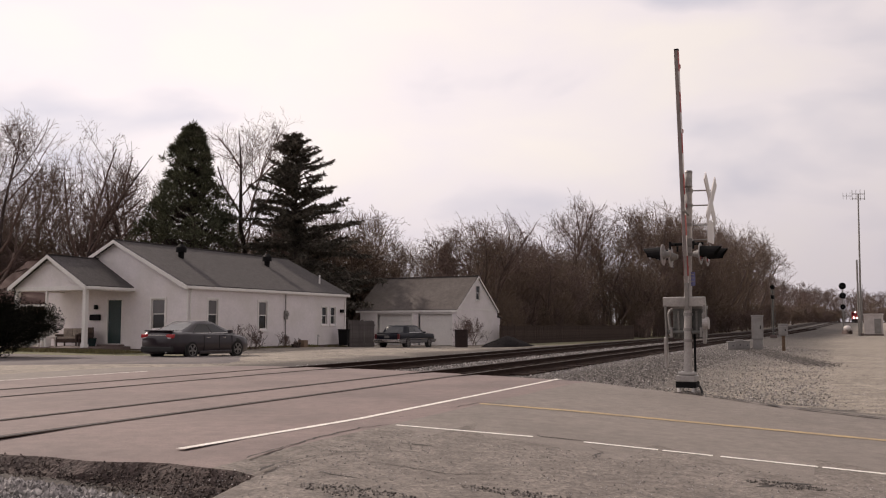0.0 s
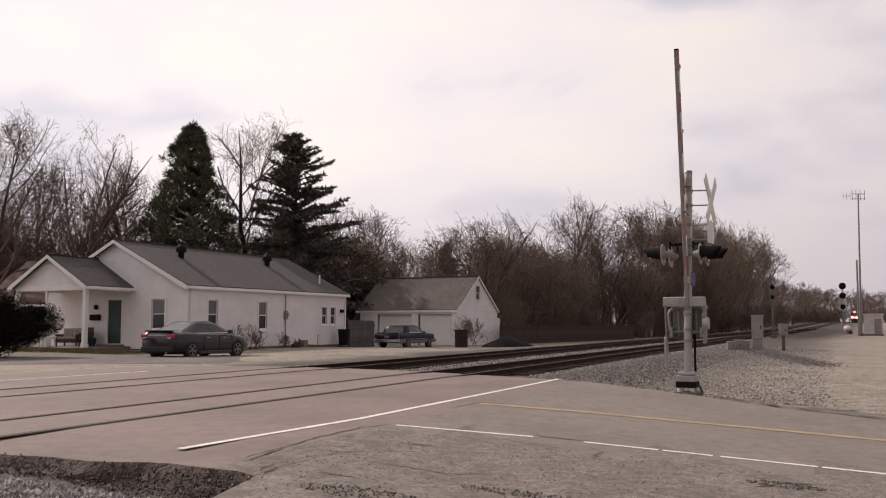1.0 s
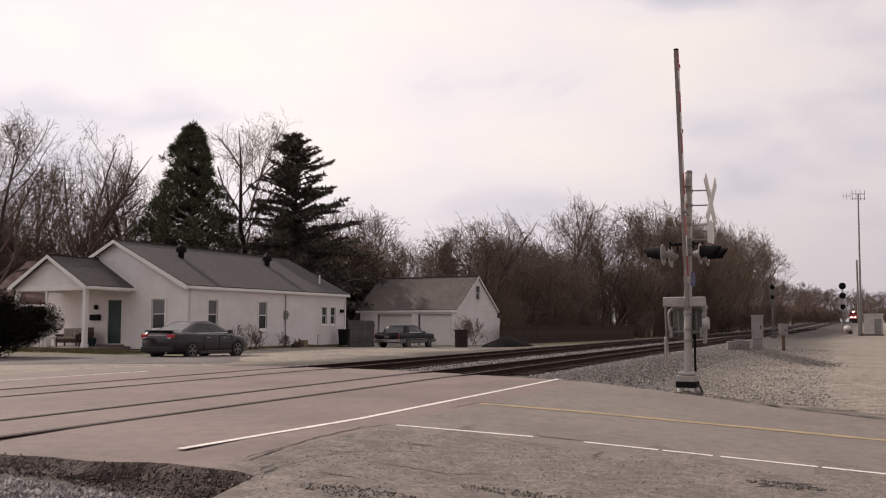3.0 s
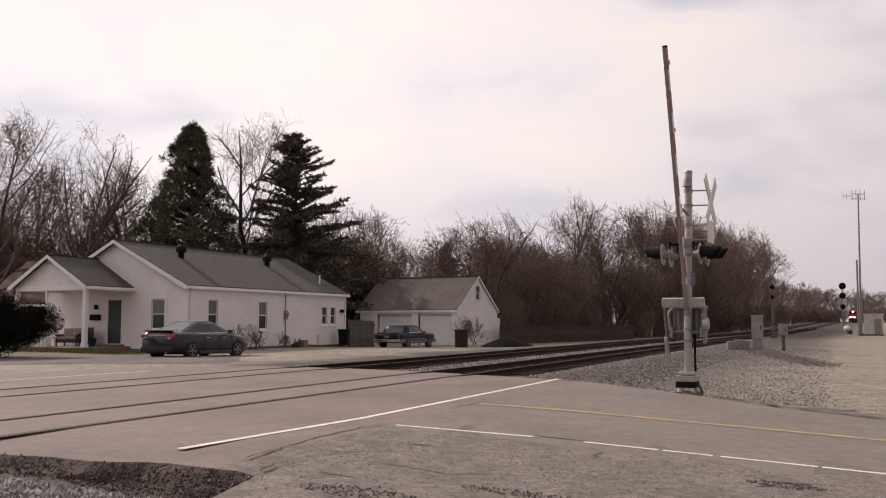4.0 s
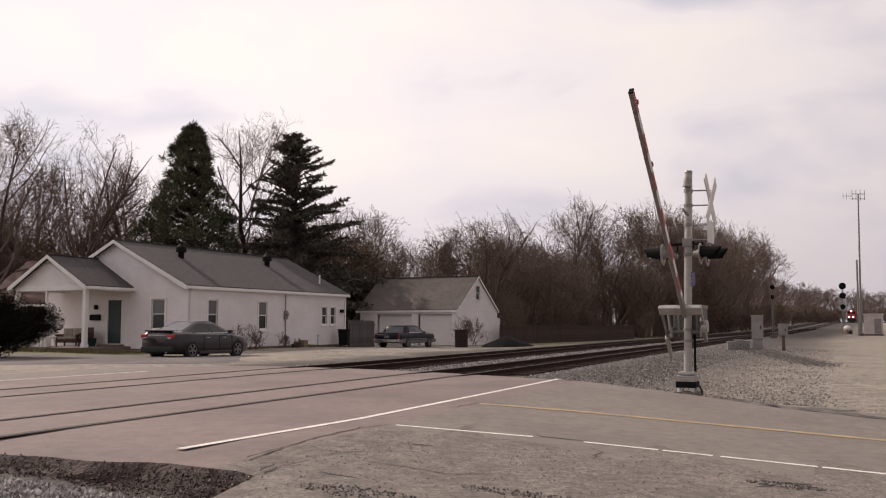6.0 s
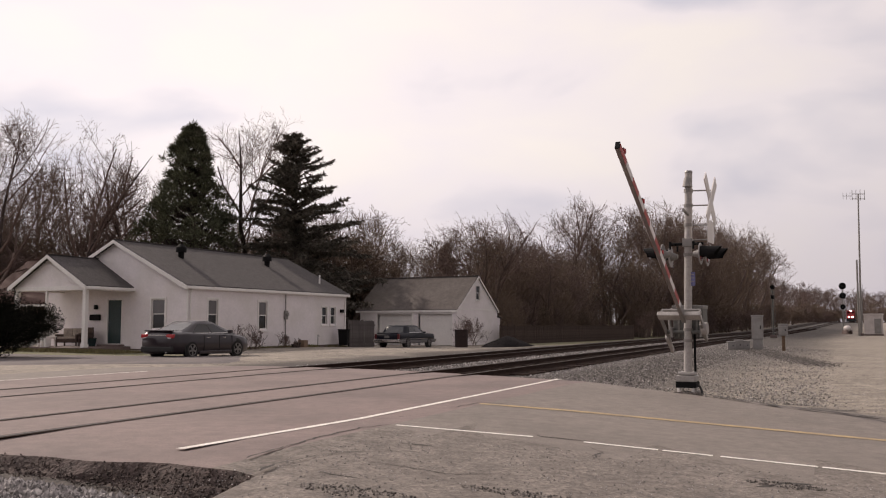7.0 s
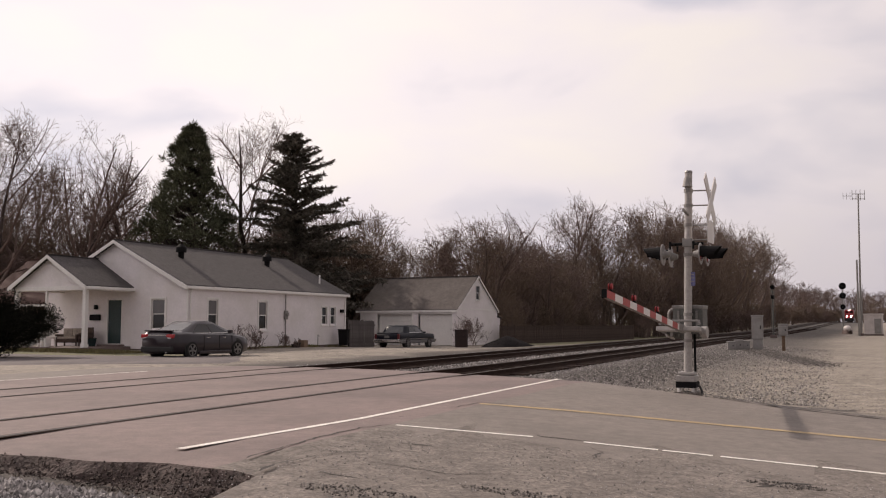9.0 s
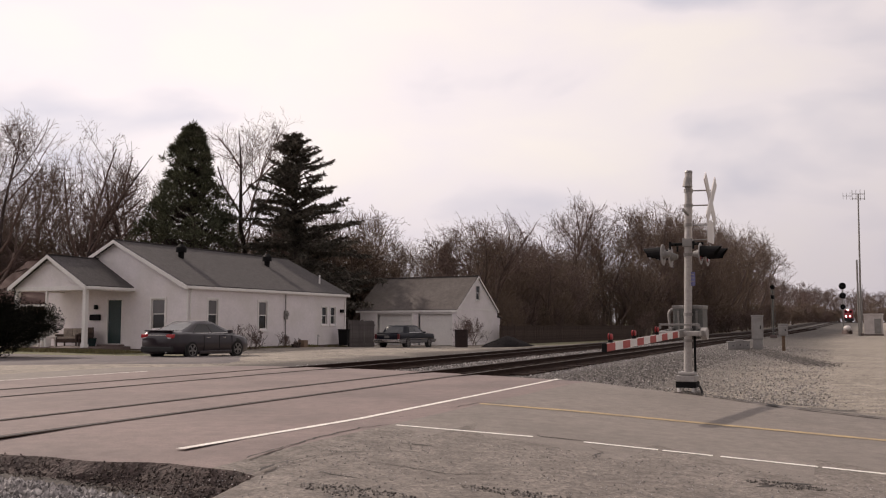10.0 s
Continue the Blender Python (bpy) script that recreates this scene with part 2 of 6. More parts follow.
def axis_steps(stops):
    out = []
    for a, b, d in stops:
        n = max(1, round((b - a) / d))
        out += [a + (b - a) * i / n for i in range(n)]
    return out + [stops[-1][1]]


def ground_material():
    """Gravel that passes into ballast by the mask painted along the line."""
    m = M["gravel"].copy()
    m.name = "gravel_and_ballast"
    nt = m.node_tree
    b = nt.nodes["Principled BSDF"]
    src = b.inputs["Base Color"].links[0].from_socket
    at_ = nt.nodes.new("ShaderNodeAttribute")
    at_.attribute_name = "bed"
    n = nt.nodes.new("ShaderNodeTexNoise")
    n.inputs["Scale"].default_value, n.inputs["Detail"].default_value = 20, 3
    co = nt.nodes.new("ShaderNodeTexCoord")
    nt.links.new(co.outputs["Object"], n.inputs["Vector"])
    r = nt.nodes.new("ShaderNodeValToRGB")
    r.color_ramp.elements[0].position, r.color_ramp.elements[1].position = 0.32, 0.68
    r.color_ramp.elements[0].color, r.color_ramp.elements[1].color = (0.02, 0.016, 0.014, 1), (0.08, 0.066, 0.058, 1)
    nt.links.new(n.outputs[0], r.inputs[0])
    mx = nt.nodes.new("ShaderNodeMix")
    mx.data_type = "RGBA"
    nt.links.new(at_.outputs["Fac"], mx.inputs["Factor"])
    nt.links.new(src, mx.inputs["A"])
    nt.links.new(r.outputs[0], mx.inputs["B"])
    nt.links.new(mx.outputs["Result"], b.inputs["Base Color"])
    return m


def make_ground():
    ss = axis_steps([(-2500, -300, 400), (-300, -60, 20), (-60, -18, 2.5), (-18, 4, 0.35), (4, 12, 1.0), (12, 60, 8), (60, 300, 60), (300, 2500, 400)])
    us = axis_steps([(-2500, -300, 400), (-300, -20, 40), (-20, 2, 2), (2, 30, 0.4), (30, 70, 1.5), (70, 200, 5), (200, 600, 15), (600, 3000, 400)])
    verts, faces, kinds = [], [], []
    for u in us:
        for s in ss:
            zz = ground_z(s, u)
            if -20 < s < 4.5 and ROAD_U0 + 0.1 < u < 24 and u < road_far(s) - 0.1 and s > -60:
                zz = min(zz, road_z(s, u) - 0.12)
            verts.append(su(s, u, zz))
    w = len(ss)
    for j in range(len(us) - 1):
        for i in range(w - 1):
            faces.append((j * w + i, j * w + i + 1, (j + 1) * w + i + 1, (j + 1) * w + i))
            s, u = (ss[i] + ss[i + 1]) / 2, (us[j] + us[j + 1]) / 2
            if -16.6 < s - track_bend(u) < -5.6:
                k = 0
            elif s < -60 or (s < -17 and u > 64) or u < -20 or s > 40 or (s < -26 and u < 34):
                k = 2
            else:
                k = 0
            kinds.append(k)
    ob = mesh_object("ground", verts, faces, [ground_material(), "ballast", "grass"])
    bed = ob.data.attributes.new("bed", "FLOAT", "POINT")
    vals = []
    for u in us:
        for s in ss:
            q = s - track_bend(u) + 0.9 * noise.noise((s * 0.5, u * 0.5, 7))
            reach = 2.2 * smooth(26, 60, u)
            vals.append(smooth(-0.8 + reach, -6.0 + reach, q) * smooth(-18.4, -16.4, q))
    bed.data.foreach_set("value", vals)
    ob.data.polygons.foreach_set("material_index", kinds)
    ob.data.polygons.foreach_set("use_smooth", [True] * len(faces))
    tagged(ob, "pale crushed limestone lot with rail ballast and winter grass", "ground", kind="structure")


def road_far(s):
    """The far edge of the paved road, flared at the rails."""
    if s < -16:
        return 23.6 + 0.04 * (-16 - s)
    return 17.5 + 6.2 * smooth(1.5, -15, s) ** 0.85


def make_road():
    verts, faces, kinds = [], [], []
    ss = axis_steps([(-80, -17, 7), (-17, 4, 0.25), (4, 60, 4)])
    rows = [0.0, 0.12, 0.25, 0.4, 0.5, 0.6, 0.75, 0.9, 1.0]
    for s in ss:
        near = ROAD_U0 + 0.06 * math.sin(s * 2.1) + 0.05 * math.sin(s * 5.3) - (2.6 * smooth(-4.6, -3.8, s) + 6 * smooth(-3.5, 3, s))
        for t in rows:
            u = near + (road_far(s) - near) * t
            edge = 0.03 * (t in (0.0, 1.0))
            verts.append(su(s, u, road_z(s, u) - edge))
    w = len(rows)
    for j in range(len(ss) - 1):
        for i in range(w - 1):
            faces.append((j * w + i, (j + 1) * w + i, (j + 1) * w + i + 1, j * w + i + 1))
            s = (ss[j] + ss[j + 1]) / 2
            um = verts[j * w + i].y * _ct + verts[j * w + i].x * _st
            kinds.append(1 if -17 < s < -4.9 else (2 if um < 9.6 and s > -4.9 else 0))
    # the broken edge towards the ballast goes down as a real step
    n0, lay = len(verts), 5
    for j, s in enumerate(ss):
        v = verts[j * w]
        for k in range(1, lay + 1):
            t = k / lay
            out = 0.06 + 0.40 * t ** 1.4 + 0.07 * noise.noise((s * 1.7, k * 3.1, 2))
            dz = -0.04 - 0.22 * t ** 0.8 + 0.035 * noise.noise((s * 2.3, k * 1.3, 5))
            o = su(0, -out)
            verts.append(Vector((v.x + o.x, v.y + o.y, v.z + dz)))
    for j in range(len(ss) - 1):
        for k in range(lay):
            a = j * w if k == 0 else n0 + j * lay + k - 1
            b = (j + 1) * w if k == 0 else n0 + (j + 1) * lay + k - 1
            faces.append((n0 + j * lay + k, n0 + (j + 1) * lay + k, b, a))
            kinds.append(3)
    ob = mesh_object("road", verts, faces, ["asphalt", "concrete", "asphalt_old", "dirt"])
    ob.data.polygons.foreach_set("material_index", kinds)
    tagged(ob, "worn grey asphalt road over a concrete level crossing", "road", kind="structure")
    return ob


make_ground()
road = make_road()


def make_driveway():
    """A worn asphalt drive between road and house."""
    c = [Vector(p) for p in ((-30.0, 27.5), (-30.0, 43.5), (-7.6, 37.2), (-6.6, 30.2))]
    verts, faces = [], []
    n, m = 44, 12
    for i in range(n + 1):
        for j in range(m + 1):
            a, b = c[0].lerp(c[3], i / n), c[1].lerp(c[2], i / n)
            p = a.lerp(b, j / m)
            edge = i in (0, n) or j in (0, m)
            p += Vector((noise.noise((p.x, p.y, 1)), noise.noise((p.x, p.y, 9)))) * 0.5 * edge
            verts.append(Vector((p.x, p.y, ground_z(*to_su(p.x, p.y)) + (-0.03 if edge else 0.03))))
    for i in range(n):
        for j in range(m):
            k = i * (m + 1) + j
            faces.append((k, k + m + 1, k + m + 2, k + 1))
    tagged(mesh_object("driveway", verts, faces, "drive"), "worn purple-grey asphalt drive beside the house", "driveway", kind="structure")


make_driveway()


def strip(name, pts, width, mat, parent, lift=0.005):
    """A painted line along points of the plan."""
    verts, faces = [], []
    fine = []
    for (a, b) in zip(pts, pts[1:]):
        n = max(1, int((Vector(b) - Vector(a)).length / 0.5))
        fine += [Vector(a).lerp(Vector(b), i / n) for i in range(n)]
    fine.append(Vector(pts[-1]))
    for i, p in enumerate(fine):
        d = (fine[min(i + 1, len(fine) - 1)] - fine[max(i - 1, 0)]).normalized()
        nrm = Vector((-d.y, d.x))
        for k in (-1, 1):
            q = p + nrm * k * width / 2
            verts.append(su(q.x, q.y, road_z(q.x, q.y) + lift))
    for i in range(len(fine) - 1):
        faces.append((2 * i, 2 * i + 1, 2 * i + 3, 2 * i + 2))
    return mesh_object(name, verts, faces, mat, parent)




def edge_u(s):
    return 10.24 + 0.26 * smooth(-5.0, -3.0, s)


strip("stop_line", [(-5.9, 7.46), (-5.66, 10.76), (-5.71, 20.24)], 0.105, "white_line", road)
strip("centre_line", [(-5.04, 13.44), (-3.75, 13.62), (14, 13.5)], 0.20, "yellow_line", road)
for a0, a1 in ((-4.92, -3.28), (-2.68, -1.85), (-1.80, -1.27), (-1.19, -0.22), (-0.18, 2.5), (2.6, 14)):
    strip("edge_line", [(a0, edge_u(a0)), (a1, edge_u(a1))], 0.085, "white_line", road)
strip("far_stop_line", [(-17.0, 10.0), (-16.6, 19.6)], 0.12, "white_line", road)

# ---- rails ----


def rail_line(name, s0, u_from, u_to, parent):
    """One rail with foot, web and head."""
    prof = [(-0.07, -0.17), (0.07, -0.17), (0.07, -0.155), (0.012, -0.13), (0.012, -0.045), (0.036, -0.035), (0.036, -0.004), (0.028, 0.0), (-0.028, 0.0), (-0.036, -0.004), (-0.036, -0.035), (-0.012, -0.045), (-0.012, -0.13), (-0.07, -0.155)]
    us = [u for u in axis_steps([(-40, 120, 20), (120, 560, 10)]) if u_from <= u <= u_to]
    us = [u_from] + [u for u in us if u > u_from + 0.01 and u < u_to - 0.01] + [u_to]
    verts, faces, kinds = [], [], []
    n = len(prof)
    for u in us:
        for ds, z in prof:
            verts.append(su(s0 + track_bend(u) + ds, u, z + 0.012 + track_rise(u)))
    for j in range(len(us) - 1):
        for i in range(n):
            k = (i + 1) % n
            faces.append((j * n + i, j * n + k, (j + 1) * n + k, (j + 1) * n + i))
            kinds.append(1 if 6 <= i <= 8 else 0)
    ob = mesh_object(name, verts, faces, ["rail_rust", "rail_top"], parent)
    ob.data.polygons.foreach_set("material_index", kinds)
    return ob


def make_track(rails, label):
    mid = sum(rails) / 2
    tr = thing("railway_track", pose(0, 0, 0), label, "railway track", "two parallel tracks", "structure")
    for s0 in rails:
        rail_line("rail", s0, -40, 560, tr)
    # the sleepers beyond the crossing; near ones singly, the rest in one piece
    bm0 = box(-1.3, 1.3, -0.115, 0.115, -0.33, -0.135, 0.012)
    me = bpy.data.meshes.new("sleeper")
    bm0.to_mesh(me)
    bm0.free()
    me.materials.append(M["tie"])
    verts, faces = [], []
    n = 0
    u = 24.3
    while u < 200:
        if n < 90:
            o = new("sleeper", me)
            o.matrix_world = Matrix.Translation(su(mid, u, random.uniform(-0.02, 0.01))) @ pose(0, 0, 0, 0, 0, -TRACK_TURN + random.uniform(-1, 1))
            o.parent = tr
        else:
            b = len(verts)
            for dz in (-0.30, -0.135):
                for ds, du in ((-1.3, -0.11), (1.3, -0.11), (1.3, 0.11), (-1.3, 0.11)):
                    verts.append(su(mid + ds + track_bend(u), u + du, dz + track_rise(u)))
            faces += [tuple(b + k for k in f) for f in ((4, 5, 6, 7), (0, 1, 5, 4), (1, 2, 6, 5), (2, 3, 7, 6), (3, 0, 4, 7))]
        n += 1
        u += 0.5 if n < 90 else 0.6
    far = mesh_object("far_sleepers", verts, faces, "tie", tr)
    far["kind"] = "stuff"
    return tr


make_track(NEAR_RAILS, "rusty steel railway track on dark wooden sleepers, nearer the road signal")
make_track(FAR_RAILS, "rusty steel railway track on dark wooden sleepers, on the house side")


def flangeways():
    """Rubber-lined grooves beside the rails where the road crosses them."""
    for s0 in NEAR_RAILS + FAR_RAILS:
        for ds, w in ((-0.068, 0.06), (0.062, 0.04)):
            strip("flangeway", [(s0 + ds, 6.86), (s0 + ds, road_far(s0) - 0.15)], w, "tie", road, 0.006)


flangeways()

# ---- house ----


def siding(name, length, top_fn, openings, parent, m, course=0.125):
    """A wall along local x at y = 0, facing -y: sheathing with openings cut through, and lapped boards on it."""
    rows, z = [], 0.0
    while top_fn(z + course * 0.5) is not None:
        rows.append((z, top_fn(z + course * 0.5)))
        z += course
    # sheathing: one sheet with holes, 12 cm thick
    lo = rows[0][1]
    full = [z for z, r in rows if r == lo]
    ztop = full[-1] + course
    xs = sorted({lo[0], lo[1], *(v for o in openings for v in o[:2])})
    zs = sorted({0.0, ztop, *(v for o in openings for v in o[2:] if v < ztop)})
    bm = bmesh.new()
    grid = {}

    def vert(x, z):
        if (x, z) not in grid:
            grid[(x, z)] = bm.verts.new((x, 0.012, z))
        return grid[(x, z)]
    for x0, x1 in zip(xs, xs[1:]):
        for z0, z1 in zip(zs, zs[1:]):
            if not any(a < (x0 + x1) / 2 < b and c < (z0 + z1) / 2 < d for a, b, c, d in openings):
                bm.faces.new((vert(x0, z0), vert(x1, z0), vert(x1, z1), vert(x0, z1)))
    if len(full) < len(rows):
        high = [o for o in openings if o[2] >= ztop]
        if not high:
            top = bm.verts.new(((rows[-1][1][0] + rows[-1][1][1]) / 2, 0.012, rows[-1][0] + course))
            bm.faces.new([vert(x, ztop) for x in xs] + [top])
    ext = bmesh.ops.extrude_face_region(bm, geom=list(bm.faces))
    bmesh.ops.translate(bm, verts=[g for g in ext["geom"] if isinstance(g, bmesh.types.BMVert)], vec=(0, 0.1, 0))
    bmesh.ops.recalc_face_normals(bm, faces=bm.faces)
    wall = part(name, bm, "siding", parent)
    wall.matrix_basis = m
    for z, r in rows:
        spans = [list(r)]
        for x0, x1, z0, z1 in openings:
            if z0 < z + course * 0.5 < z1:
                nxt = []
                for a, b in spans:
                    if x1 <= a or x0 >= b:
                        nxt.append([a, b])
                    else:
                        nxt += [[a, x0]] * (x0 > a) + [[x1, b]] * (x1 < b)
                spans = nxt
        for a, b in spans:
            v = [(a, -0.027, z), (b, -0.027, z), (b, -0.002, z + course), (a, -0.002, z + course), (a, 0.011, z), (b, 0.011, z), (b, 0.011, z + course), (a, 0.011, z + course)]
            mesh_object("siding_board", v, [(0, 1, 2, 3), (1, 0, 4, 5), (5, 4, 7, 6), (0, 3, 7, 4), (2, 1, 5, 6), (3, 2, 6, 7)], "siding", wall)
    return wall


def window(parent, m, w, h, blind=0.5, trim=0.11, name="window"):
    """A sash window: casing, sill, two sashes, panes, and a pale blind behind. Local x across, z up, -y outwards; origin at the bottom left."""
    bm = bmesh.new()
    add_box(bm, -trim, 0, -0.05, 0.10, -trim, h + trim, 0.006)
    add_box(bm, w, w + trim, -0.05, 0.10, -trim, h + trim, 0.006)
    add_box(bm, 0, w, -0.047, 0.10, h, h + trim, 0.006)
    add_box(bm, -trim - 0.03, w + trim + 0.03, -0.09, 0.10, -trim - 0.04, -trim + 0.02, 0.006)
    wi = part(name, bm, "trim", parent)
    wi.matrix_basis = m
    s = 0.045
    bm = bmesh.new()
    for z0, z1, y in ((0, h / 2 + s / 2, 0.05), (h / 2 - s / 2, h, 0.02)):
        add_box(bm, 0, s, y, y + 0.03, z0, z1)
        add_box(bm, w - s, w, y, y + 0.03, z0, z1)
        add_box(bm, s, w - s, y, y + 0.03, z0, z0 + s)
        add_box(bm, s, w - s, y, y + 0.03, z1 - s, z1)
    part("sash", bm, "trim", wi)
    part("pane", box(s, w - s, 0.062, 0.068, s, h / 2 - s / 2), "glass", wi)
    part("pane", box(s, w - s, 0.032, 0.038, h / 2 + s / 2, h - s), "glass_pale" if blind else "glass", wi)
    return wi


M["glass_pale"] = material("window_glass_before_a_blind", (0.14, 0.13, 0.132), 0.12, var=0.08, fine=3, bump=0.0, spec=0.5)


def gable_roof(parent, x0, x1, y0, y1, eave_z, ridge_z, over, rake, thick, mat):
    """Two slabs that meet at a ridge along y, with white rake boards, eave fascias and gutters."""
    xm = (x0 + x1) / 2
    slope = (ridge_z - eave_z) / ((x1 - x0) / 2)
    for sgn, xe in ((1, x1 + over), (-1, x0 - over)):
        ze = eave_z - slope * over
        pts = [(xm, y0 - rake, ridge_z + thick), (xe, y0 - rake, ze + thick), (xe, y0 - rake, ze + thick * 0.2), (xm, y0 - rake, ridge_z + thick * 0.2)]
        part("roof", prism(pts, (0, y1 - y0 + 2 * rake, 0)), mat, parent)
        # rake boards at both gables
        for yy, dy in ((y0 - rake - 0.035, 0.032), (y1 + rake + 0.003, 0.032)):
            pts = [(xm, yy, ridge_z + thick * 0.75), (xe + sgn * 0.02, yy, ze + thick * 0.75), (xe + sgn * 0.02, yy, ze - 0.10), (xe - sgn * 0.18, yy, ze - 0.10 + slope * 0.14), (xm, yy, ridge_z - 0.07)]
            part("rake_board", prism(pts, (0, dy, 0)), "trim", parent)
        # gutter with a rounded lip
        bm = bmesh.new()
        xg0, xg1 = sorted((xe + sgn * 0.004, xe + sgn * 0.115))
        add_box(bm, xg0, xg1, y0 - rake, y1 + rake, ze - 0.07, ze + thick * 0.55, 0.02)
        part("gutter", bm, "trim", parent)
        xs0, xs1 = sorted((xe - sgn * over * 1.02, xe))
        part("soffit", box(xs0, xs1, y0 - rake + 0.01, y1 + rake - 0.01, ze - 0.06, ze - 0.035), "trim", parent)
    part("ridge_cap", box(xm - 0.13, xm + 0.13, y0 - rake, y1 + rake, ridge_z + thick - 0.045, ridge_z + thick + 0.012, 0.01), mat, parent)


HOUSE_TURN = -24.5
HOUSE = pose(-12.4, 45.4, 0.0, 0, 0, HOUSE_TURN)


def make_house():
    W, D, EZ, RZ = 9.2, 15.0, 3.06, 5.38
    h = thing("house", HOUSE, "white single-storey house with grey shingle roof and a gabled front porch", "house")
    slope = (RZ - EZ) / (W / 2)

    def gable(z):
        if z < EZ:
            return (-W, 0.0)
        k = (z - EZ) / slope
        return (-W + k, -k) if k < W / 2 - 0.06 else None

    # front wall faces -y, window and door openings
    win_f = (-2.22, -1.40, 1.0, 2.46)
    door = (-5.12, -4.10, 0.22, 2.50)
    w1 = siding("front_wall", W, gable, [win_f, door], h, pose(0, 0, 0.0))
    w1["label"] = "white lapped vinyl siding"
    # side wall faces +x
    side_open = [(1.52, 2.28, 0.98, 2.46), (5.78, 6.55, 0.96, 2.46), (12.2, 12.78, 1.22, 2.28), (13.18, 13.76, 1.22, 2.28)]
    siding("side_wall", D, lambda z: (0, D) if z < EZ - 0.02 else None, side_open, h, pose(0, 0, 0, 0, 0, 90))
    siding("side_wall", D, lambda z: (0, D) if z < EZ - 0.02 else None, [], h, pose(-W, D, 0, 0, 0, -90))
    siding("rear_wall", W, gable, [], h, Matrix.Translation((-W, D, 0)) @ pose(0, 0, 0, 0, 0, 180))
    part("foundation", box(-W + 0.03, -0.03, 0.03, D - 0.03, -0.35, 0.06), "concrete", h)
    part("floor_slab", box(-W + 0.14, -0.14, 0.14, D - 0.14, 0.2, 0.33), "tie", h)
    part("ceiling_board", box(-W + 0.14, -0.14, 0.14, D - 0.14, EZ - 0.1, EZ - 0.04), "tie", h)
    for x, y in ((0.03, -0.03), (0.03, D), (-W - 0.03, -0.03)):
        part("corner_board", box(x - 0.06, x + 0.0, y - 0.02, y + 0.06, 0.0, EZ - 0.05, 0.004), "trim", h)
    gable_roof(h, -W, 0, 0, D, EZ, RZ, 0.1, 0.26, 0.14, "shingle")
    a, b, c, d = win_f
    window(h, pose(a, 0, c), b - a, d - c)
    for i, (a, b, c, d) in enumerate(side_open):
        small = i > 1
        window(h, pose(0, 0, 0, 0, 0, 90) @ pose(a, 0, c), b - a, d - c, blind=0 if small else 0.5, trim=0.08 if small else 0.11)
    # front door in its frame
    dr = part("front_door", box(door[0] + 0.06, door[1] - 0.06, 0.03, 0.08, door[2] + 0.02, door[3] - 0.06, 0.006), "door_green", h, "dark green front door")
    bm = bmesh.new()
    for zz in (0.55, 1.45):
        for xx in (0.14, 0.55):
            add_box(bm, door[0] + xx, door[0] + xx + 0.3, 0.022, 0.035, zz, zz + 0.7, 0.006)
    part("door_panel", bm, "door_green", dr)
    part("door_knob", tube((door[0] + 0.14, 0.03, 1.3), (door[0] + 0.14, -0.03, 1.3), 0.03), "galv", dr)
    bm = bmesh.new()
    add_box(bm, door[0], door[0] + 0.06, -0.04, 0.1, door[2], door[3], 0.004)
    add_box(bm, door[1] - 0.06, door[1], -0.04, 0.1, door[2], door[3], 0.004)
    add_box(bm, door[0] + 0.06, door[1] - 0.06, -0.038, 0.1, door[3] - 0.06, door[3], 0.004)
    part("door_frame", bm, "trim", h)
    # mailbox and a lamp beside the door
    mb = part("mailbox", box(-6.15, -5.52, -0.18, -0.022, 1.42, 1.72, 0.03), "black_metal", h, "black wall mailbox")
    part("porch_lamp", box(-5.92, -5.72, -0.14, -0.022, 1.98, 2.2, 0.03), "black_metal", h)
    # porch: a gable out front on posts
    px0, px1, py = -8.2, -3.5, -3.05
    pe, pr = 3.04, 4.46
    part("porch_floor", box(px0, px1, py, -0.035, -0.2, 0.12, 0.02), "concrete", h)
    part("door_step", box(-5.3, -3.9, -0.5, -0.037, 0.124, 0.21, 0.015), "concrete", h)
    ps = (pr - pe) / ((px1 - px0) / 2)

    def pgable(z):
        k = z / ps
        return (px0 + k, px1 - k) if k < (px1 - px0) / 2 - 0.05 else None
    siding("porch_gable", px1 - px0, pgable, [], h, pose(0, py + 0.06, pe))
    part("porch_beam", box(px0, px1, py, py + 0.16, pe - 0.2, pe - 0.002), "trim", h)
    part("porch_beam", box(px1 - 0.16, px1, py + 0.162, -0.03, pe - 0.2, pe - 0.004), "trim", h)
    part("porch_beam", box(px0, px0 + 0.16, py + 0.162, -0.03, pe - 0.2, pe - 0.004), "trim", h)
    part("porch_ceiling", box(px0 + 0.165, px1 - 0.165, py + 0.165, -0.03, pe - 0.1, pe - 0.06), "trim", h)
    for x in (px0 + 0.02, px1 - 0.22, px0 + 2.05):
        bm = bmesh.new()
        if x < px1 - 1 and x > px0 + 1:
            add_box(bm, x, x + 0.1, py + 0.03, py + 0.13, 0.12, pe - 0.2, 0.008)
        else:
            add_box(bm, x, x + 0.2, py + 0.0, py + 0.2, 0.12, pe - 0.2, 0.01)
            add_box(bm, x - 0.03, x + 0.23, py - 0.03, py + 0.23, 0.122, 0.28, 0.01)
        part("porch_post", bm, "trim", h)
    gable_roof(h, px0, px1, py, -0.30, pe, pr, 0.16, 0.22, 0.13, "shingle")
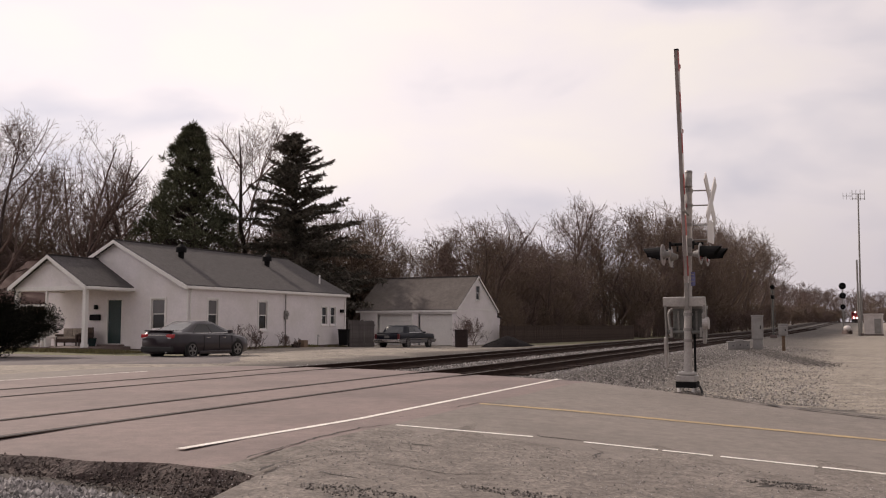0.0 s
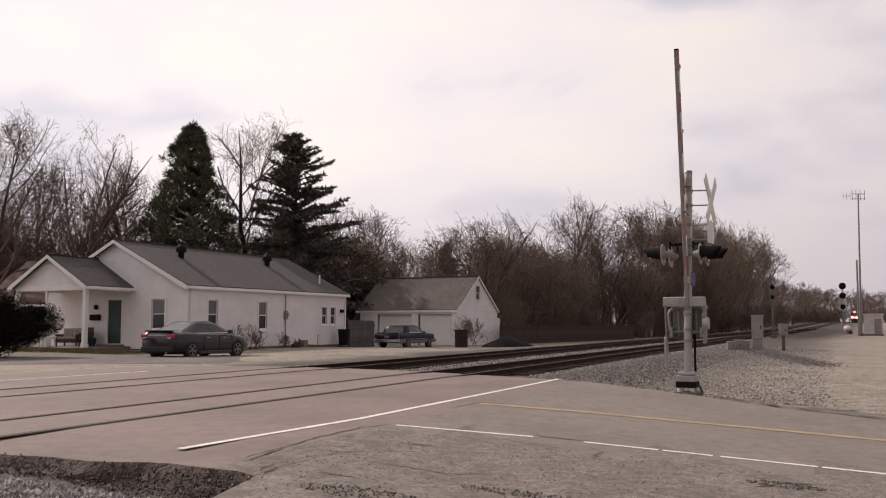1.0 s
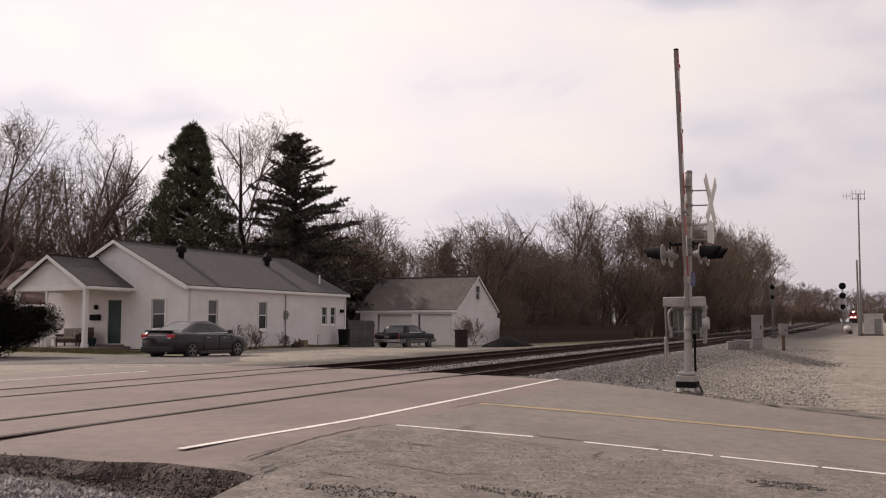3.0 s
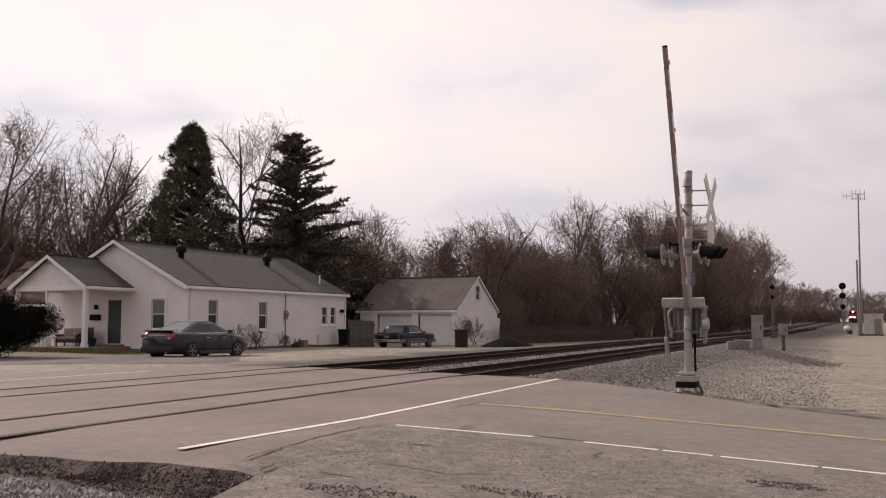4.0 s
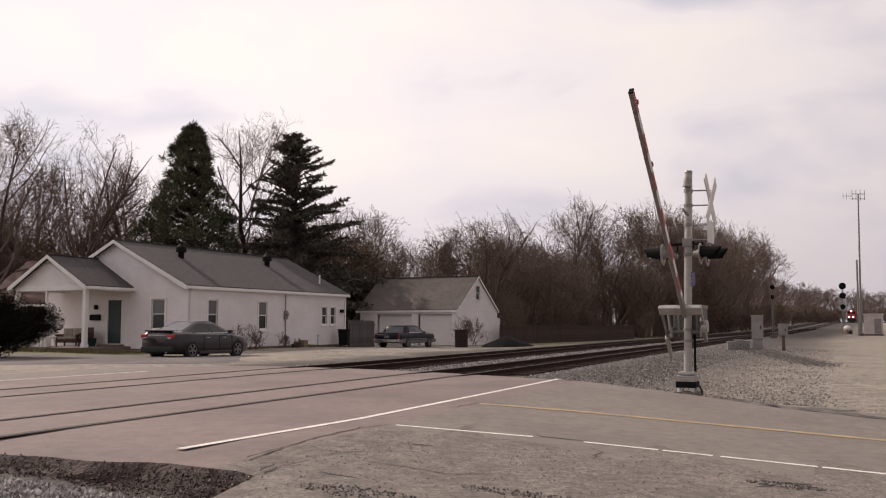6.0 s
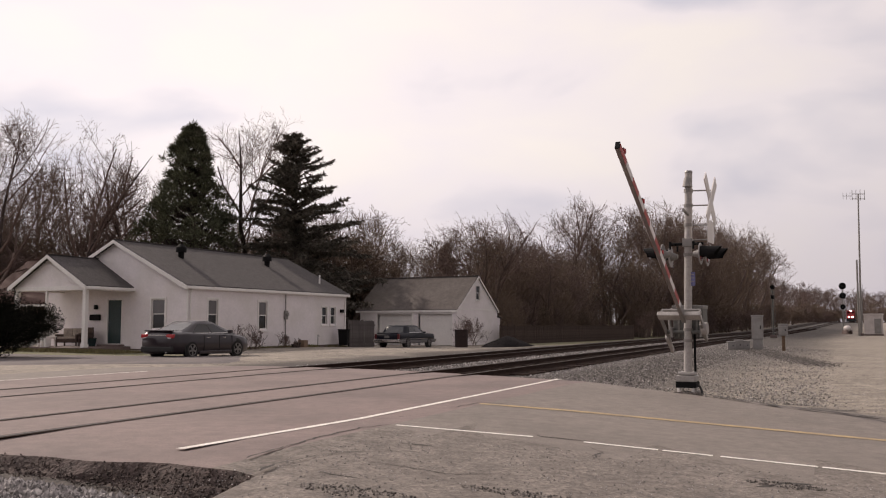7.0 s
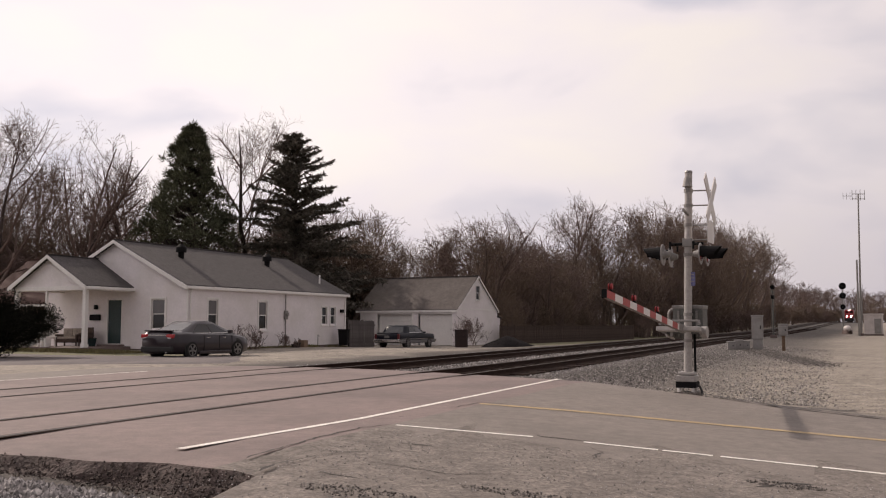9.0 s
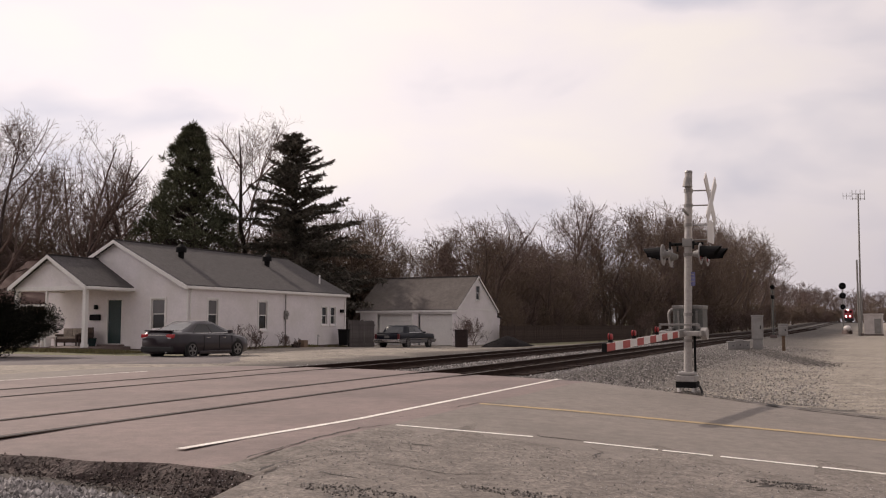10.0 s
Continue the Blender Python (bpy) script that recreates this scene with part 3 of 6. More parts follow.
    # roof vents and a plumbing stack
    for yy, zz in ((3.1, 0.85), (10.9, 0.85)):
        xx = -3.1
        zr = EZ + slope * -xx
        bm = bmesh.new()
        add_tube(bm, (xx, yy, zr), (xx, yy, zr + zz * 0.55), 0.16, seg=14)
        add_tube(bm, (xx, yy, zr + zz * 0.5), (xx, yy, zr + zz * 0.8), 0.29, 0.27, 14)
        add_tube(bm, (xx, yy, zr + zz * 0.8), (xx, yy, zr + zz), 0.27, 0.1, 14)
        part("roof_vent", bm, "black_metal", h, "black metal roof vent")
    bm = bmesh.new()
    add_tube(bm, (-1.1, 13.7, EZ + slope * 1.0), (-1.1, 13.7, EZ + slope * 1.35 + 0.55), 0.05)
    part("vent_stack", bm, "trim", h, "pale plumbing vent pipe")
    # downpipes and the electric meter with its conduit
    for yy in (0.12, D - 0.15):
        bm = bmesh.new()
        add_tube(bm, (0.15, yy, EZ - 0.1), (0.07, yy, EZ - 0.42), 0.035)
        add_tube(bm, (0.07, yy, EZ - 0.42), (0.07, yy, 0.05), 0.035)
        part("downpipe", bm, "trim", h)
    bm = bmesh.new()
    add_tube(bm, (0.06, 8.3, 0.0), (0.06, 8.3, EZ - 0.15), 0.03)
    part("conduit", bm, "galv", h)
    bm = bmesh.new()
    add_box(bm, 0.02, 0.14, 8.15, 8.45, 1.5, 2.0, 0.02)
    add_tube(bm, (0.1, 8.3, 1.8), (0.24, 8.3, 1.8), 0.11, 0.1, 14)
    part("electric_meter", bm, "galv", h, "grey electricity meter box")
    part("wall_vent", box(0.02, 0.18, 14.3, 14.6, 1.95, 2.15, 0.03), "black_metal", h)
    return h


make_house()


def make_garage():
    W, D, EZ, RZ = 8.3, 6.4, 2.52, 4.98
    g = thing("garage", pose(0.97, 66.4, -0.28, 0, 0, -29.9), "white double garage with weathered steep shingle roof", "garage")
    slope = (RZ - EZ) / (D / 2)
    doors = [(-6.75, -3.75, 0.0, 2.30), (-3.2, -0.4, 0.0, 2.30)]
    siding("front_wall", W, lambda z: (-W, 0) if z < EZ - 0.02 else None, doors, g, pose(0, 0, 0))

    def gable(z):
        if z < EZ:
            return (0.0, D)
        k = (z - EZ) / slope
        return (k, D - k) if k < D / 2 - 0.06 else None
    win = (2.88, 3.52, 3.30, 4.36)
    siding("side_wall", D, gable, [win], g, pose(0, 0, 0, 0, 0, 90))
    siding("side_wall", D, gable, [], g, Matrix.Translation((-W, D, 0)) @ pose(0, 0, 0, 0, 0, -90))
    siding("rear_wall", W, lambda z: (-W, 0) if z < EZ - 0.02 else None, [], g, Matrix.Translation((-W, D, 0)) @ pose(0, 0, 0, 0, 0, 180))
    w = window(g, pose(0, 0, 0, 0, 0, 90) @ pose(win[0], 0, win[2]), win[1] - win[0], win[3] - win[2], blind=0, trim=0.05)
    # roof ridge along x: build it turned by a quarter
    holder = part("eave_beam", box(-W, 0, 0.12, 0.2, EZ - 0.2, EZ - 0.03), "trim", g)
    for sgn, ye in ((-1, -0.1), (1, D + 0.1)):
        ze = EZ - slope * 0.1
        pts = [(-W - 0.35, D / 2, RZ + 0.13), (-W - 0.35, ye, ze + 0.13), (-W - 0.35, ye, ze + 0.02), (-W - 0.35, D / 2, RZ + 0.02)]
        part("roof", prism(pts, (W + 0.45, 0, 0)), "shingle_old", g)
        for xx in (0.102, -W - 0.385):
            pts = [(xx, D / 2, RZ + 0.09), (xx, ye, ze + 0.09), (xx, ye, ze - 0.05), (xx, D / 2, RZ - 0.05)]
            part("rake_board", prism(pts, (0.03, 0, 0)), "trim", g)
        y0, y1 = sorted((ye - sgn * 0.0, ye + sgn * 0.03))
        part("fascia", box(-W - 0.35, 0.1, y0, y1, ze - 0.06, ze + 0.08), "trim", g)
    part("ridge_cap", box(-W - 0.36, 0.1, D / 2 - 0.13, D / 2 + 0.13, RZ + 0.07, RZ + 0.145, 0.01), "shingle_old", g)
    for a, b, c, d in doors:
        dr = part("garage_door", box(a, b, 0.22, 0.26, c, d), "trim", g, "white overhead garage door")
        for i in range(4):
            part("door_panel", box(a + 0.03, b - 0.03, 0.2, 0.22, c + 0.02 + i * 0.565, c + 0.55 + i * 0.565, 0.006), "trim", dr)
        bm = bmesh.new()
        add_box(bm, a - 0.1, a, -0.045, 0.1, c, d + 0.1, 0.004)
        add_box(bm, b, b + 0.1, -0.045, 0.1, c, d + 0.1, 0.004)
        add_box(bm, a, b, -0.043, 0.1, d, d + 0.1, 0.004)
        part("door_casing", bm, "trim", g)
    part("lean_to_wall", box(-1.6, -0.25, D + 0.12, D + 1.0, 0.0, 2.0, 0.01), "siding", g)
    part("lean_to_roof", prism([(-1.7, D + 0.115, 2.3), (-1.7, D + 1.12, 1.98), (-1.7, D + 1.12, 2.03), (-1.7, D + 0.115, 2.36)], (1.55, 0, 0)), "shingle_old", g)
    part("belt_board", box(-0.005, 0.03, 0, D, EZ + 0.03, EZ + 0.12), "trim", g)
    return g


make_garage()

# ---- the road signal with its falling barrier ----
SIGNAL_BASE = Vector((4.9, 18.84, -0.14))
ARM_DIR = 207.0                       # degrees from +y towards +x, where the barrier points when down
ARM_LEN = 5.65
PIVOT = 1.19


def make_signal():
    rz = 90 - ARM_DIR
    sg = thing("crossing_signal", Matrix.Translation(SIGNAL_BASE) @ pose(0, 0, 0, 0, 0, rz), "grey metal railway crossing signal with a striped barrier arm", "crossing signal")
    lean = Vector((0.0, 0.024, 1)).normalized()

    def up(z, x=0.0, y=0.0):
        return Vector((x + lean.x * z, y + lean.y * z, z))
    # base casting on bolts
    bm = bmesh.new()
    add_box(bm, -0.19, 0.19, -0.19, 0.19, 0.21, 0.33, 0.015)
    add_box(bm, -0.165, 0.165, -0.165, 0.165, 0.332, 0.40, 0.03)
    part("base_casting", bm, "aluminium", sg)
    part("base_skirt", box(-0.197, 0.197, -0.197, 0.197, 0.09, 0.208, 0.015), "black_metal", sg, "black band round the base")
    for sx in (-1, 1):
        for sy in (-1, 1):
            part("anchor_bolt", tube((sx * 0.14, sy * 0.14, -0.02), (sx * 0.14, sy * 0.14, 0.10), 0.035, seg=8), "white_board", sg)
    bm = bmesh.new()
    loop = [Vector((0.10, 0.2, 0.16)), Vector((0.14, 0.27, 0.12)), Vector((0.16, 0.31, 0.04)), Vector((0.18, 0.33, -0.04))]
    for a, b in zip(loop, loop[1:]):
        add_tube(bm, a, b, 0.022, seg=8)
    part("ground_cable", bm, "rubber", sg)
    part("concrete_footing", box(-0.24, 0.24, -0.24, 0.24, -0.5, 0.01, 0.02), "asphalt_old", sg)
    part("mast", tube(up(0.38), up(4.42), 0.080, 0.074, 18), "aluminium", sg)
    part("mast_cap", tube(up(4.42), up(4.46), 0.082, 0.07, 18), "galv", sg)
    for z in (1.02, 1.24, 1.55, 2.75, 3.35, 3.75, 4.05):
        part("clamp", tube(up(z - 0.03), up(z + 0.03), 0.094, seg=16), "galv", sg)
    # conduit up the far side
    part("cable_conduit", tube(Vector((-0.12, 0.13, 0.15)), Vector((-0.10, 0.14, 1.15)), 0.025, seg=8), "black_metal", sg)
    # mechanism housing behind the mast
    bm = bmesh.new()
    add_box(bm, -0.62, -0.12, -0.30, 0.30, 1.06, 1.72, 0.035)
    hs = part("mechanism_housing", bm, "cabinet_dark", sg, "grey barrier drive housing")
    part("housing_lid", box(-0.63, -0.11, -0.31, 0.31, 1.66, 1.73, 0.015), "cabinet_grey_dark", hs)
    for yy in (-0.18, 0.0, 0.18):
        part("housing_rib", box(-0.115, -0.10, yy - 0.02, yy + 0.02, 1.10, 1.62, 0.005), "cabinet_grey_dark", hs)
    bm = bmesh.new()
    bend = [Vector((-0.2, -0.36, 1.12)), Vector((-0.2, -0.40, 1.55)), Vector((-0.2, -0.36, 1.64)), Vector((-0.2, -0.26, 1.66))]
    for a, b in zip(bend, bend[1:]):
        add_tube(bm, a, b, 0.032, seg=10)
    part("hand_rail", bm, "galv", sg)
    part("shaft", tube((0.0, -0.38, PIVOT), (0.0, 0.36, PIVOT), 0.04, seg=12), "cabinet_dark", sg)
    for y in (-0.32, 0.27):
        part("bracket", box(-0.4, 0.05, y, y + 0.05, PIVOT - 0.1, PIVOT + 0.1, 0.01), "galv", sg)
    # blue notice plate (its writing cannot be read)
    pl = part("notice_plate", box(0.02, 0.04, 0.085, 0.20, 2.12, 2.40, 0.005), material("blue_sign_enamel", (0.13, 0.13, 0.27), 0.5, var=0.1), sg, "small blue notice plate")
    for z in (2.2, 2.27, 2.34):
        part("text_bar", box(0.0405, 0.044, 0.105, 0.18, z, z + 0.015), "disc_grey", pl)
    # flashers: cross arm along the road's width, pairs of lamps facing both ways
    z = 2.84
    part("flasher_arm", tube(up(z + 0.13) + Vector((0, -0.38, 0)), up(z + 0.13) + Vector((0, 0.30, 0)), 0.03, seg=10), "black_metal", sg)
    part("junction_box", box(-0.10, 0.10, -0.10 + 0.07, 0.10 + 0.07, z + 0.06, z + 0.24, 0.02), "galv", sg)
    for sy in (-1, 1):
        ya = -0.29 if sy < 0 else 0.17
        part("lamp_bar", tube(up(z + 0.13) + Vector((-0.34, ya, 0)), up(z + 0.13) + Vector((0.34, ya, 0)), 0.026, seg=10), "black_metal", sg)
        for sx in (-1, 1):
            c = up(z) + Vector((sx * 0.33, ya, -0.10))
            out = Vector((0, sy, 0))
            part("lamp_hanger", tube(c + Vector((0, 0, 0.1)), c + Vector((0, 0, 0.24)), 0.022, seg=8), "black_metal", sg)
            bm = bmesh.new()
            add_tube(bm, c + out * 0.0, c + out * 0.138, 0.05, 0.10, 16)
            fl = part("flasher_lamp", bm, "cabinet_grey_dark", sg, "flasher lamp with black hood and grey disc")
            part("target_disc", tube(c + out * 0.135, c + out * 0.15, 0.215, seg=28), "disc_grey", fl)
            part("lens", tube(c + out * 0.15, c + out * 0.165, 0.15, 0.13, 20), material("dull_red_lens", (0.16, 0.012, 0.012), 0.25, var=0.1), fl)
            # the hood: an open half tunnel
            v, f = [], []
            n = 12
            for j, (dist, r) in enumerate(((0.15, 0.16), (0.55, 0.14))):
                for i in range(n + 1):
                    a = math.pi * (-0.12 + 1.24 * i / n)
                    p = c + out * (dist - (0.12 * (1 - math.sin(max(0, min(math.pi, a)))) if j else 0)) + Vector((math.cos(a) * r, 0, math.sin(a) * r))
                    v.append(p)
            for i in range(n):
                f.append((i, i + 1, n + 2 + i, n + 1 + i))
            mesh_object("hood", v, f, "black_metal", fl)
    # crossbuck and the smaller plate, facing along the road
    zc, yo = 3.86, 0.42
    for ang in (45, -45):
        bm = box(-0.61, 0.61, -0.012, 0.012, -0.11, 0.11, 0.004)
        bmesh.ops.transform(bm, matrix=Matrix.Translation(up(zc) + Vector((-0.12, yo, 0))) @ pose(0, 0, 0, 0, 0, -1) @ pose(0, 0, 0, 0, ang, 0) @ Matrix.Translation((0, 0.013 if ang > 0 else -0.013, 0)), verts=bm.verts)
        part("crossbuck_blade", bm, "white_board", sg, "white crossbuck board")
    bm = box(-0.30, 0.30, -0.008, 0.008, -0.22, 0.22, 0.004)
    bmesh.ops.transform(bm, matrix=Matrix.Translation(up(3.2) + Vector((-0.12, yo, 0))), verts=bm.verts)
    part("track_plate", bm, "white_board", sg)
    for z in (4.05, 3.75, 3.35, 3.05):
        part("sign_bracket", tube(up(z), up(z) + Vector((-0.12, yo, 0)), 0.015, seg=8), "galv", sg)
    part("bell", tube(up(4.30, 0.1) , up(4.12, 0.1), 0.07, 0.10, 14), "galv", sg)
    part("step_bracket", tube(up(3.62) + Vector((0.45, 0, 0)), up(3.55), 0.03, seg=8), "galv", sg)
    # the moving barrier, with its frame and counterweights
    bm = bmesh.new()
    add_box(bm, 0.52, 0.71, -0.44, 0.40, -0.045, 0.045, 0.012)
    arm = part("barrier_arm", bm, "aluminium", sg, "red and white striped barrier arm")
    for y, back in ((-0.42, -0.72), (0.36, -0.22)):
        bm = bmesh.new()
        add_box(bm, back + 0.3, 0.55, y, y + 0.035, -0.05, 0.05, 0.01)
        part("side_arm", bm, "galv", arm)
        bm = bmesh.new()
        add_box(bm, back, back + 0.62, y - 0.03, y + 0.03, -0.085, 0.035, 0.02)
        part("counterweight", bm, "aluminium" if y < 0 else "galv", arm)
    part("weight_disc", tube((0.18, 0.34, -0.02), (0.18, 0.45, -0.02), 0.12, seg=18), "aluminium", arm)
    part("upper_bar", box(0.53, 0.58, -0.40, 0.37, 0.15, 0.19, 0.008), "galv", arm)
    for y in (-0.42, 0.34):
        part("bar_strut", box(0.53, 0.58, y, y + 0.045, 0.085, 0.152, 0.005), "galv", arm)
    part("arm_socket", box(0.45, 1.0, 0.005, 0.085, -0.07, 0.08, 0.015), "galv", arm)
    part("beam", box(0.7, ARM_LEN, 0.01, 0.08, -0.06, 0.06, 0.01), "beam_grey", arm, "dull grey-brown beam edge")
    k, x = 0, 0.72
    step = 0.41
    while x < ARM_LEN - 0.05:
        x1 = min(ARM_LEN, x + step)
        for y0 in (0.0075, 0.0805):
            part("stripe", box(x, x1 - 0.0015, y0, y0 + 0.002, -0.058, 0.058), "red_board" if k % 2 else "white_board", arm)
        x, k = x1, k + 1
    part("tip_cap", box(ARM_LEN, ARM_LEN + 0.03, 0.006, 0.084, -0.066, 0.066, 0.008), "black_metal", arm)
    for x, on in ((2.55, 1), (4.05, 1), (5.35, 1)):
        lm = part("arm_lamp", box(x - 0.035, x + 0.035, 0.015, 0.075, 0.06, 0.10, 0.01), "black_metal", arm)
        bm = bmesh.new()
        add_tube(bm, (x, 0.015, 0.15), (x, 0.075, 0.15), 0.05, 0.042, seg=16)
        part("lamp_case", tube((x, 0.04, 0.15), (x, 0.05, 0.15), 0.062, seg=16), "black_metal", lm)
        part("lamp_lens", bm, M["arm_lamp"], lm, "glowing red lamp")
    return sg, arm


M["beam_grey"] = material("weathered_beam", (0.25, 0.215, 0.205), 0.7, var=0.2, fine=12, coarse=2)
M["chip"] = material("dark_stone_chips", (0.15, 0.135, 0.125), 0.95, var=0.3, fine=30, coarse=5, island=0.6)
M["cabinet_dark"] = material("dark_grey_housing_paint", (0.105, 0.105, 0.098), 0.55, 0.2, var=0.2, fine=12, coarse=3)
M["cabinet_grey_dark"] = material("dull_cast_metal", (0.22, 0.21, 0.2), 0.6, 0.2, var=0.2, fine=15, coarse=4)
M["disc_grey"] = material("dull_grey_disc_paint", (0.30, 0.285, 0.28), 0.6, var=0.2, fine=15, coarse=4)
M["arm_lamp"] = glow("red_arm_lamp", (0.26, 0.012, 0.014), 0.08)
signal, barrier = make_signal()


def motions():
    rows = [(0.0, 84.0), (2.75, 84.0), (3.2, 83.0), (3.6, 79.5), (4.0, 74.0), (4.5, 66.3), (5.0, 59.0), (5.5, 52.3), (6.0, 45.3), (6.5, 38.4), (7.0, 31.6), (7.5, 25.1), (8.0, 18.8), (8.5, 11.8), (9.0, 6.2), (9.5, 1.5), (10.0, -1.9)]
    run = []
    for t, u in ((0.0, 437.0), (5.0, 403.5), (10.0, 370.0)):
        p = su(sum(NEAR_RAILS) / 2 + track_bend(u), u)
        run.append((t, pose(p.x, p.y, track_rise(u) + 0.012, 0, 0, -TRACK_TURN - 3.0)))
    walk(loco, run)
    walk(barrier, [(t, pose(0, 0, PIVOT, 0, -b, 0)) for t, b in rows])

# ---- trees ----


def grow(rng, height, spread, levels, start, n_main, fine, upward=0.30):
    """Segments (p, q, r0, r1, level) of a bare tree: limbs that fork and wander, ending in fine twigs that fill a rounded crown."""
    segs = []
    zc = height * (0.5 + 0.42 * start)
    rz_, rx_ = height - zc, height * 0.36 * spread
    reach = {}

    def outside(p, k):
        dz = (p.z - zc) / (rz_ if p.z > zc else zc * 0.95)
        return (p.x * p.x + p.y * p.y) / (rx_ * rx_) + dz * dz > k

    def limb(p, d, length, r, level, steps):
        pts, q, dd = [p], p.copy(), d.copy()
        lim = rng.uniform(0.72, 1.12) ** 2
        j = (0.16, 0.24, 0.32, 0.40, 0.45)[min(level, 4)]
        rise = (0.0, upward * 0.55, upward * 0.35, upward * 0.15, 0.0)[min(level, 4)]
        for i in range(steps):
            dd = (dd + Vector((rng.uniform(-j, j), rng.uniform(-j, j), rng.uniform(-j, j) * 0.8 + rise))).normalized()
            n = q + dd * (length / steps)
            if level and outside(n, lim):
                break
            fade = 0.93 if level == 0 else 0.75
            r0, r1 = r * (1 - fade * i / steps), r * (1 - fade * (i + 1) / steps)
            segs.append((q, n, r0, r1, level))
            q = n
            pts.append(q)
        steps = len(pts) - 1
        if level >= levels or steps < 1:
            return
        count = n_main if level == 0 else fine[min(level - 1, len(fine) - 1)]
        for c in range(count):
            t = start + (1 - start) * (c + rng.random()) / count if level == 0 else 0.22 + 0.78 * (c + rng.random()) / count
            k = min(steps - 1, int(t * steps))
            base = pts[k].lerp(pts[k + 1], t * steps - k)
            dirn = (pts[k + 1] - pts[k]).normalized()
            side = dirn.cross(Vector((rng.uniform(-1, 1), rng.uniform(-1, 1), rng.uniform(-1, 1)))).normalized()
            tilt = rng.uniform(0.45, 0.95) if level == 0 else rng.uniform(0.5, 1.05)
            nd = (dirn * math.cos(tilt) + side * math.sin(tilt) * (spread if level == 0 else 1.0)).normalized()
            ln = length * (rng.uniform(0.48, 0.68) * (1.2 - 0.62 * t) if level == 0 else rng.uniform(0.34, 0.56) * (1.1 - 0.3 * t))
            last = level + 1 >= levels
            limb(base, nd, ln, max(0.006, r * (1 - 0.72 * t) * rng.uniform(0.4, 0.6)), level + 1, 2 if last else (6 if level == 0 else (4 if level == 1 else 3)))
    limb(Vector((0, 0, -0.2)), Vector((rng.uniform(-0.05, 0.05), rng.uniform(-0.05, 0.05), 1)).normalized(), height * 0.88, height * 0.017, 0, 9)
    return segs


def tubes_mesh(name, segs, mat, parent, sides_fn, min_r):
    verts, faces = [], []
    for p, q, r0, r1, lv in segs:
        d = q - p
        if d.length < 1e-4:
            continue
        a = d.orthogonal().normalized()
        b = d.cross(a).normalized()
        n = sides_fn(lv)
        k = len(verts)
        if n <= 2:                           # thin twigs: one slender blade each
            w = (a + b * ((k % 7) - 3) * 0.4).normalized() * max(min_r, r0)
            verts += [p - w, p + w, q] if n == 1 else [p - w, p + w, q + w * 0.6, q - w * 0.6]
            faces.append(tuple(range(k, len(verts))))
            continue
        for c, r in ((p, max(min_r, r0)), (q + d * 0.03, max(min_r * 0.7, r1))):
            for i in range(n):
                t = 2 * math.pi * i / n
                verts.append(c + (a * math.cos(t) + b * math.sin(t)) * r)
        for i in range(n):
            j = (i + 1) % n
            faces.append((k + i, k + j, k + n + j, k + n + i))
    ob = mesh_object(name, verts, faces, mat, parent)
    ob.data.polygons.foreach_set("use_smooth", [True] * len(faces))
    return ob


def bare_tree(seed, place, height, label, spread=1.0, levels=4, start=0.25, n_main=11, fine=(6, 5, 4), bark="bark", twig="twig", min_r=0.012, multi=1, name="tree", group=""):
    rng = random.Random(seed)
    t = thing(name, place, label, "tree", group)
    segs = []
    for i in range(multi):
        g = grow(rng, height * (1 if i == 0 else rng.uniform(0.7, 0.95)), spread, levels, start, n_main, fine)
        if multi > 1:
            ang, ln = rng.uniform(0, 6.28), rng.uniform(0.08, 0.28)
            m = Matrix.Rotation(ln, 4, Vector((math.cos(ang), math.sin(ang), 0)))
            off = Vector((rng.uniform(-0.5, 0.5), rng.uniform(-0.5, 0.5), 0))
            g = [(m @ p + off, m @ q + off, a, b, l) for p, q, a, b, l in g]
        segs += g
    tk = tubes_mesh("trunk" if multi == 1 else "stem", [s for s in segs if s[4] == 0], bark, t, lambda l: 8 if multi == 1 else 5, 0.02)
    if multi > 1:
        tk["kind"] = "stuff"
    tubes_mesh("crown", [s for s in segs if s[4] > 0], twig, t, lambda l: (4, 3, 2, 1)[min(l - 1, 3)] if levels > 3 else (3, 2, 1)[min(l - 1, 2)], min_r)
    return t


